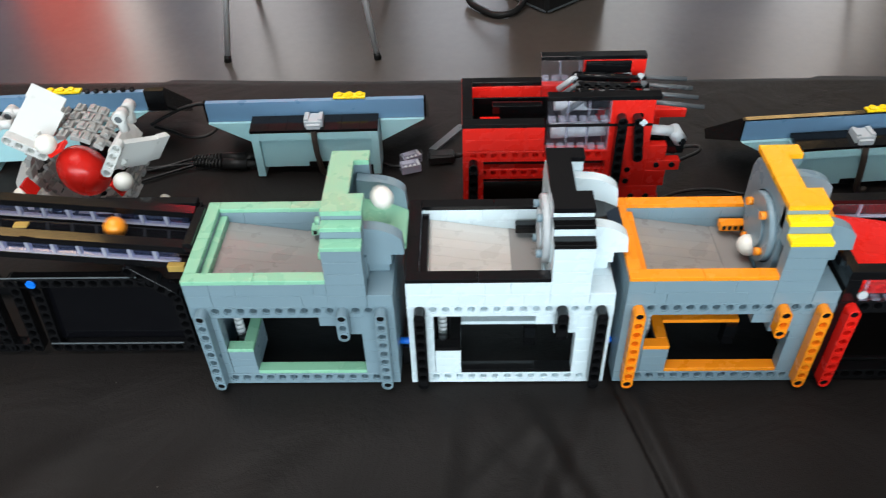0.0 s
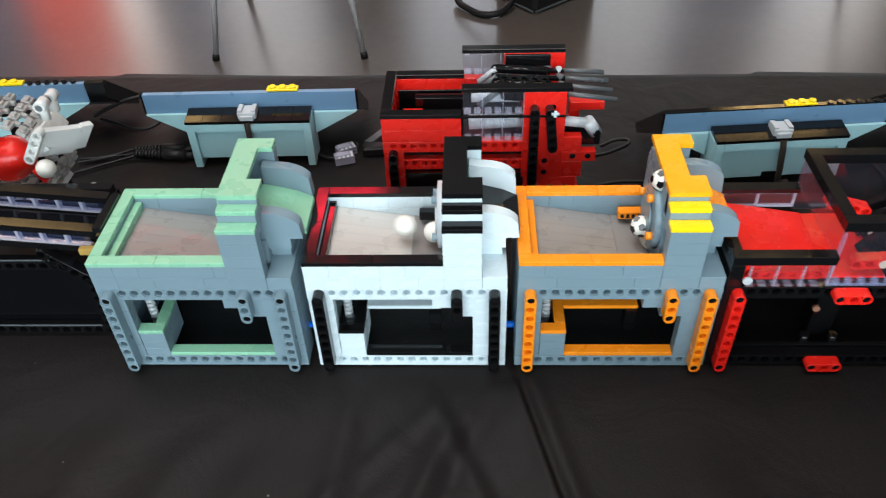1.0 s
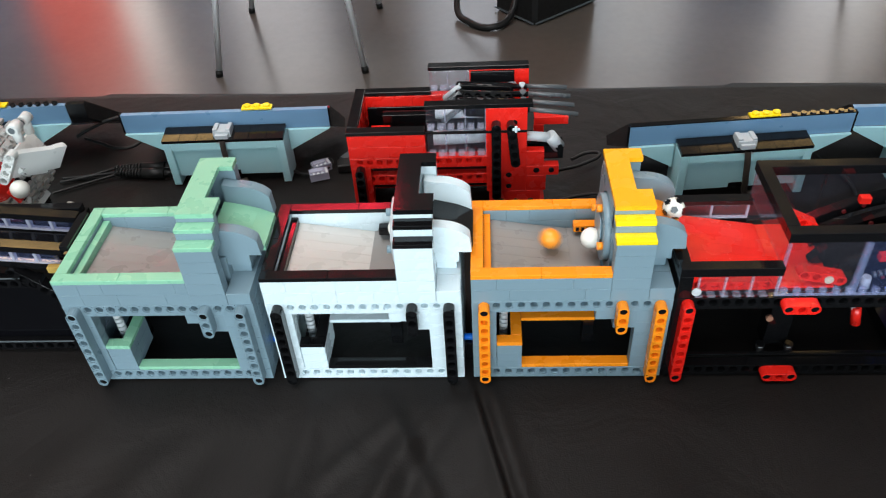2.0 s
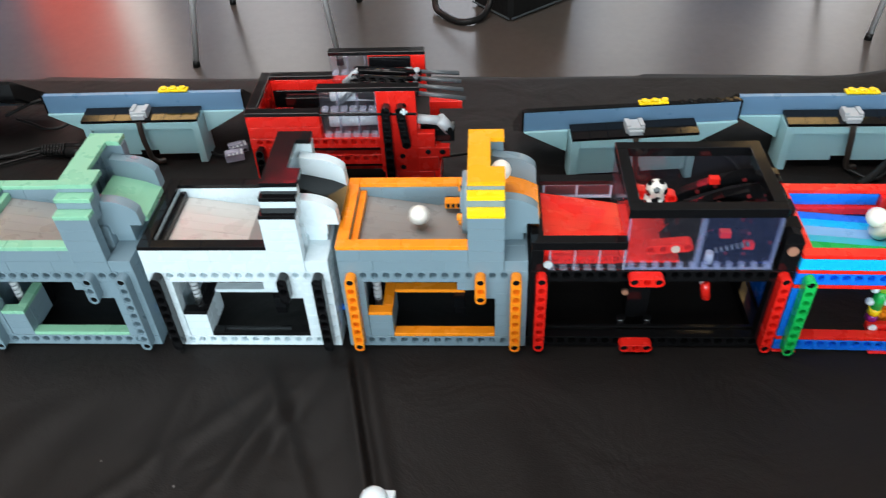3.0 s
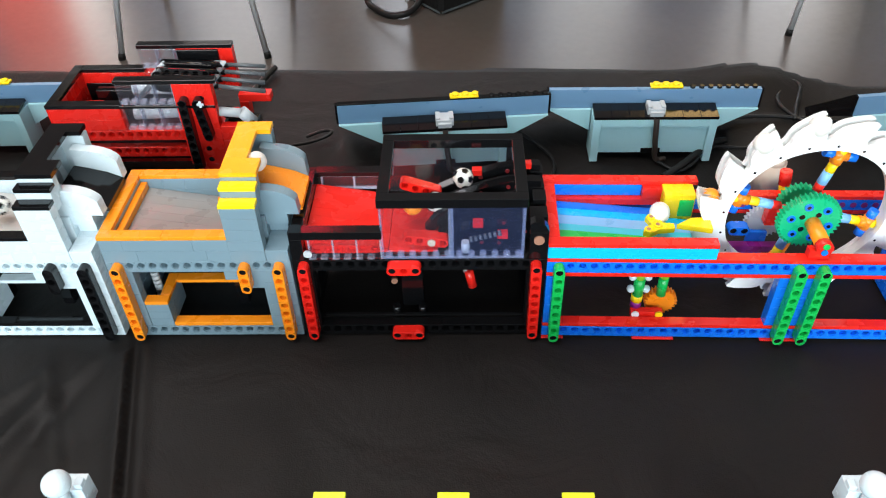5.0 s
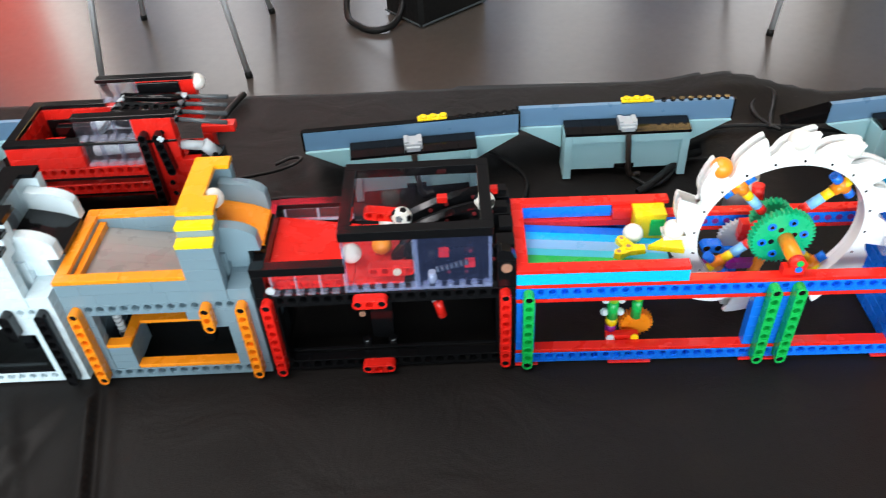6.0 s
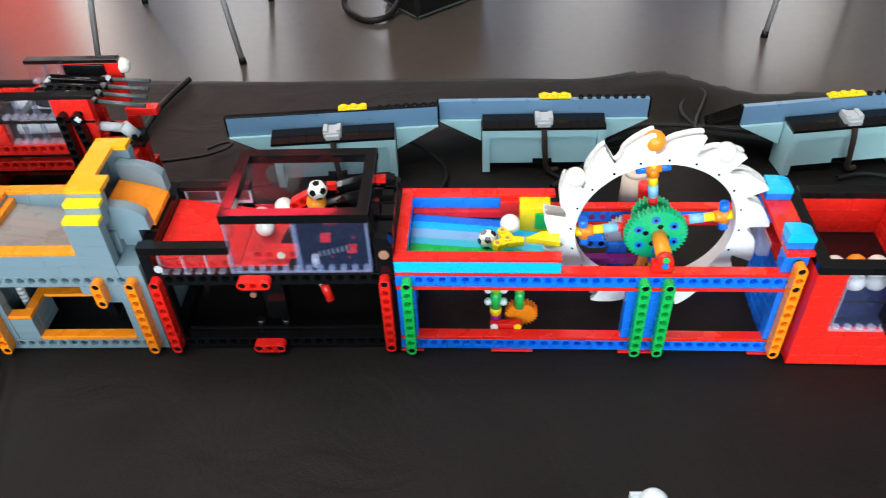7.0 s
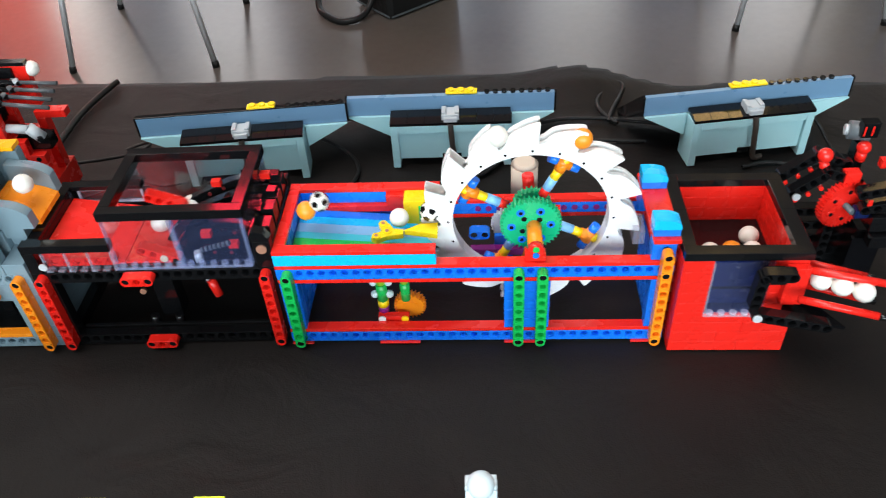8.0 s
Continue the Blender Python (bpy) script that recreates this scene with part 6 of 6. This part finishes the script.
def motions():
    turns = [(0.5 * k, 0.5 * k) for k in range(17)]
    # wheel, gears and discs
    walk(wheel, [(t, pose(0.7518, 0.030, 0.0895, 0, -7.5 + 34.6 * (t - 7.0), 0)) for t, _ in turns])
    walk(back_gear, [(t, pose(0.179, 0.052, 0.085, 0, -50 * t, 0)) for t, _ in turns])
    walk(red_gear, [(t, pose(0.047, 0.035, 0.070, 0, 0, 14) @ pose(0, 0, 0, 0, 60 * t, 0)) for t, _ in turns])
    for d in (green_disc, white_disc, orange_disc):
        walk(d, [(t, pose(0.087, 0.041, 0.101, 80 * t, 0, 0)) for t, _ in turns])
    walk(conveyor, [(k + f, pose(-0.107, 0.135, 0.087, 0, 60 - 90 * k - a, 0)) for k in range(8) for f, a in ((0, 0), (0.3, 4), (0.5, 36), (0.75, 46))] + [(8, pose(-0.107, 0.135, 0.087, 0, 60 - 720, 0))])
    walk(lever_low, [(t, pose(0.080, 0.009, 0.084, 0, a, 0)) for t, a in ((0, 0), (1, -4), (2.5, 18), (3, -6), (3.5, -4), (4, 8), (4.5, 28), (5, 8), (6, 0), (6.5, 0), (7, 0), (7.5, 2), (8, 24))])
    walk(lever_high, [(t, pose(0.076, 0.052, 0.098, 0, a, 0)) for t, a in ((0, 20), (1, 16), (2.5, 30), (3, 10), (3.5, -35), (4, -20), (4.5, 26), (5.5, 10), (6.5, 6), (6.9, 8), (8, 22)) if t < 6.6] + [(7.0, pose(0.100, 0.050, 0.094, 0, -30, 0)), (7.5, pose(0.126, 0.050, 0.098, 0, -62, 0)), (7.8, pose(0.110, 0.051, 0.098, 0, -20, 0)), (8.0, pose(0.076, 0.052, 0.098, 0, 22, 0))])
    walk(basket_ob, [(0, pose(0.962, -0.030, 0.085, 0, 50, 0)), (7.3, pose(0.962, -0.030, 0.085, 0, 50, 0)), (7.6, pose(0.955, -0.030, 0.078, 0, 34, 0)), (7.9, pose(0.935, -0.030, 0.072)), (8, pose(0.935, -0.030, 0.072))])
    # balls, one after another down the line
    ride(ball("w"), [(0, GX + 122, 41, 127), (0.1, WX + 16, 42, 108), (0.2, WX + 60, 41, 95), (0.3, WX + 79, 40, 86.5), (0.5, WX + 81, 40, 90), (0.9, WX + 81, 40, 87)] + [(1.1, WX + 81, 40, 87), (1.3, WX + 101, 42, 90), (1.6, WX + 110, 42, 122), (1.75, OX + 20, 42, 100), (2.0, OX + 79, 40, 92), (2.6, OX + 82, 40, 92), (2.9, OX + 101, 42, 90), (5.3, OX + 101, 42, 90), (5.5, OX + 112, 42, 123), (5.7, OX + 128, 42, 121)] + [(5.85, 428, 42, 92), (6.0, 464, 30, 84), (6.5, 458, 20, 85), (7.0, 474, 52, 84), (7.3, 498, 64, 83), (8.0, 502, 64, 83)])
    ride(ball("s"), [(0, WX + 101, 43, 90), (0.12, WX + 100, 43, 110), (0.3, WX + 120, 43, 121), (0.4, OX + 14, 42, 104), (0.5, OX + 50, 41, 90), (0.6, OX + 79, 40, 87), (1.0, OX + 81, 40, 91), (1.9, OX + 99, 42, 116), (2.2, OX + 122, 42, 119), (2.35, 425, 42, 94), (2.6, 480, 40, 84), (2.9, 484, 40, 100), (3.2, 486, 40, 104), (4.5, 492, 40, 106), (5.4, 540, 40, 118), (6.0, 556, 40, 116), (6.2, 585, 40, 108), (6.35, 620, 38, 84), (6.5, 635, 38, 78), (6.7, 636, 34, 75), (7.05, 640, 34, 75), (7.25, 671, 61, 77)] + on_wheel(-85, 7.4, 8.0))
    ride(ball("w"), [(0, OX + 82, 40, 86), (0.2, OX + 82, 40, 86), (0.5, OX + 88, 40, 80), (1.1, OX + 89, 40, 80), (1.5, OX + 101, 42, 88), (2.7, OX + 101, 42, 90), (2.9, OX + 104, 42, 120), (3.0, OX + 110, 42, 127), (3.1, OX + 120, 42, 125), (3.2, OX + 132, 42, 120), (3.3, 440, 42, 92), (3.4, 482, 54, 84), (3.6, 488, 64, 83), (8.0, 488, 64, 83)])
    ride(ball("w"), [(0, 471, 40, 95), (0.5, 471, 40, 95), (0.8, 480, 40, 95), (1.0, 506, 40, 84), (1.4, 520, 40, 110), (2.3, 545, 40, 119), (2.5, 549, 40, 120), (2.7, 580, 40, 108), (2.9, 622, 40, 86), (3.0, 636, 40, 87), (3.5, 636, 40, 88), (4.0, 646, 40, 86), (4.5, 653, 40, 84), (6.0, 658, 40, 82), (6.5, 653, 40, 84), (8.0, 659, 40, 83)])
    ride(ball("s"), [(0, OX + 101, 42, 88), (0.3, OX + 98, 42, 112), (0.5, OX + 86, 40, 121), (1.0, OX + 89, 40, 128), (1.5, OX + 112, 42, 121), (2.0, OX + 130, 42, 114), (2.3, 440, 42, 92), (2.5, 466, 40, 92), (3.0, 485, 40, 112), (3.3, 484, 30, 94), (3.5, 480, 30, 87), (4.0, 480, 34, 88), (4.5, 492, 36, 90), (5.8, 500, 40, 104), (6.5, 504, 40, 110), (7.0, 521, 40, 116), (7.5, 543, 40, 121), (7.8, 570, 40, 116), (8.0, 603, 42, 98)])
    ride(ball("o"), [(0, -55, 51, 97.5), (0.1, -10, 48, 95.5), (0.2, GX + 62, 41, 92), (0.3, GX + 80, 40, 87)] + [(0.45, GX + 100, 42, 88), (1.3, GX + 100, 42, 90), (1.4, GX + 110, 42, 123), (1.5, WX + 20, 42, 100), (1.7, WX + 79, 40, 87), (1.85, WX + 108, 42, 122), (1.95, OX + 20, 42, 100), (2.15, OX + 79, 40, 87), (2.25, OX + 101, 42, 88), (3.7, OX + 101, 42, 90), (3.85, OX + 110, 42, 124), (4.0, 412, 40, 115), (4.15, 440, 40, 90), (4.3, 470, 40, 95), (4.5, 479, 40, 108), (5.0, 482, 40, 90), (6.0, 484, 40, 82), (6.5, 500, 40, 96), (7.0, 519, 40, 106), (7.5, 539, 40, 110), (7.8, 568, 40, 104), (8.0, 593, 40, 92)])
    ride(ball("w"), [(0, -150, 51, 107.1), (0.3, -30, 50, 96.8), (0.35, GX + 22, 41, 97), (0.42, GX + 79, 40, 86.5), (0.5, GX + 106, 41, 128), (0.8, GX + 116, 41, 125), (0.9, WX + 16, 42, 106), (1.0, WX + 62, 41, 92), (1.15, WX + 79, 40, 86.5)] + lift_path(WX, 0.9, 2.6, 3.2)[4:-2] + [(2.75, WX + 120, 43, 122), (2.9, OX + 16, 42, 102), (3.0, OX + 53, 41, 90), (3.15, OX + 78, 40, 87), (3.5, OX + 80, 38, 92), (4.2, OX + 98, 42, 122), (4.5, OX + 107, 41, 128), (6.0, OX + 106, 41, 128), (6.2, OX + 114, 42, 126), (6.5, OX + 130, 42, 121), (6.6, 430, 42, 94), (6.8, 476, 40, 86), (7.0, 479, 40, 84), (7.5, 480, 40, 86), (8.0, 482, 46, 80)])
    ride(ball("w"), [(0, -200, 51, 112.5), (1.8, -60, 51, 97.5), (1.95, GX + 60, 41, 91), (2.1, GX + 98, 41, 118), (2.3, GX + 110, 41, 127), (2.5, GX + 123, 41, 126), (2.6, WX + 14, 42, 108), (2.7, WX + 50, 41, 95), (2.85, WX + 79, 40, 87), (3.3, WX + 81, 40, 90), (3.8, WX + 100, 42, 124), (4.0, WX + 107, 41, 130), (4.5, WX + 121, 41, 126), (4.6, OX + 6, 42, 112), (4.7, OX + 50, 41, 91), (4.85, OX + 79, 40, 87), (6.6, OX + 80, 40, 88), (7.1, OX + 99, 42, 126), (7.5, OX + 106, 41, 128), (7.8, OX + 118, 41, 126), (8.0, OX + 126, 42, 122)])
    ride(ball("s"), [(0, -190, 51, 111.4), (2.5, -40, 51, 95.3), (2.7, GX + 45, 41, 93), (2.85, GX + 79, 40, 87), (3.2, GX + 98, 42, 122), (3.5, GX + 108, 41, 128), (4.0, GX + 112, 41, 126), (5.0, WX + 50, 41, 92), (5.2, WX + 80, 40, 87), (8.0, WX + 80, 40, 87)])
    ride(ball("w"), [(0, 641, 40, 76), (3.6, 641, 40, 76), (4.0, 640, 37, 76), (4.5, 637, 37, 77), (5.0, 655, 36, 84), (5.3, 671, 61, 77), (5.65, 671, 61, 77)] + on_wheel(-19, 5.9, 8.0))
    ride(ball("o"), [(0, 651, 40, 84), (3.5, 651, 40, 84), (4.0, 664, 40, 84), (4.5, 684, 36, 86), (5.0, 686, 33, 100)] + [(t, 752 + 70.0 * math.sin(radians(34.6 * (t - 7.0) - 7.5)), 29.5, 90 + 69.8 * math.cos(radians(34.6 * (t - 7.0) - 7.5))) for t in (5.3, 5.8, 6.3, 6.8, 7.3, 7.8, 8.0)])
    out = {
        67.2: [(7.2, 802, 24, 142), (7.3, 817, 26, 134), (7.4, 852, 36, 98), (7.5, 876, 40, 80), (7.6, 884, 40, 66), (7.8, 898, 36, 64), (8.0, 908, 32, 63.5)],
        95.8: [(6.6, 833, 36, 105), (6.7, 868, 38, 92), (6.8, 886, 36, 73), (6.9, 880, 20, 65), (7.0, 877, 16, 63.2), (8.0, 877, 16, 63.2)],
    }
    for at8, first, last in ((67.2, 3.4, 7.1), (95.8, 2.6, 6.5)):
        ride(ball("w"), [(0, 671, 61, 77), (first - 0.25, 671, 61, 77)] + on_wheel(at8, first, last) + out[at8])
    ride(ball("w"), [(0, 296, 225, 92), (4.8, 296, 225, 92), (5.3, 312, 232, 114), (5.7, 319, 233, 112), (8.0, 319, 233, 112)])
    # balls waiting in the end box and behind its window
    ride(ball("o"), [(0, 892, 17, 63.2), (8.0, 892, 17, 63.2)])
    ride(ball("w"), [(0, 906, 16, 63.2), (8.0, 906, 16, 63.2)])
    for k in range(3):
        ride(ball("w"), [(0, 877 + 13.4 * k, -12, 75), (7.5, 877 + 13.4 * k, -12, 75), (7.7, 898 + 14 * k, -16, 77), (8.0, 938 + 11.5 * k, -23 - 6 * k, 71)])


motions()
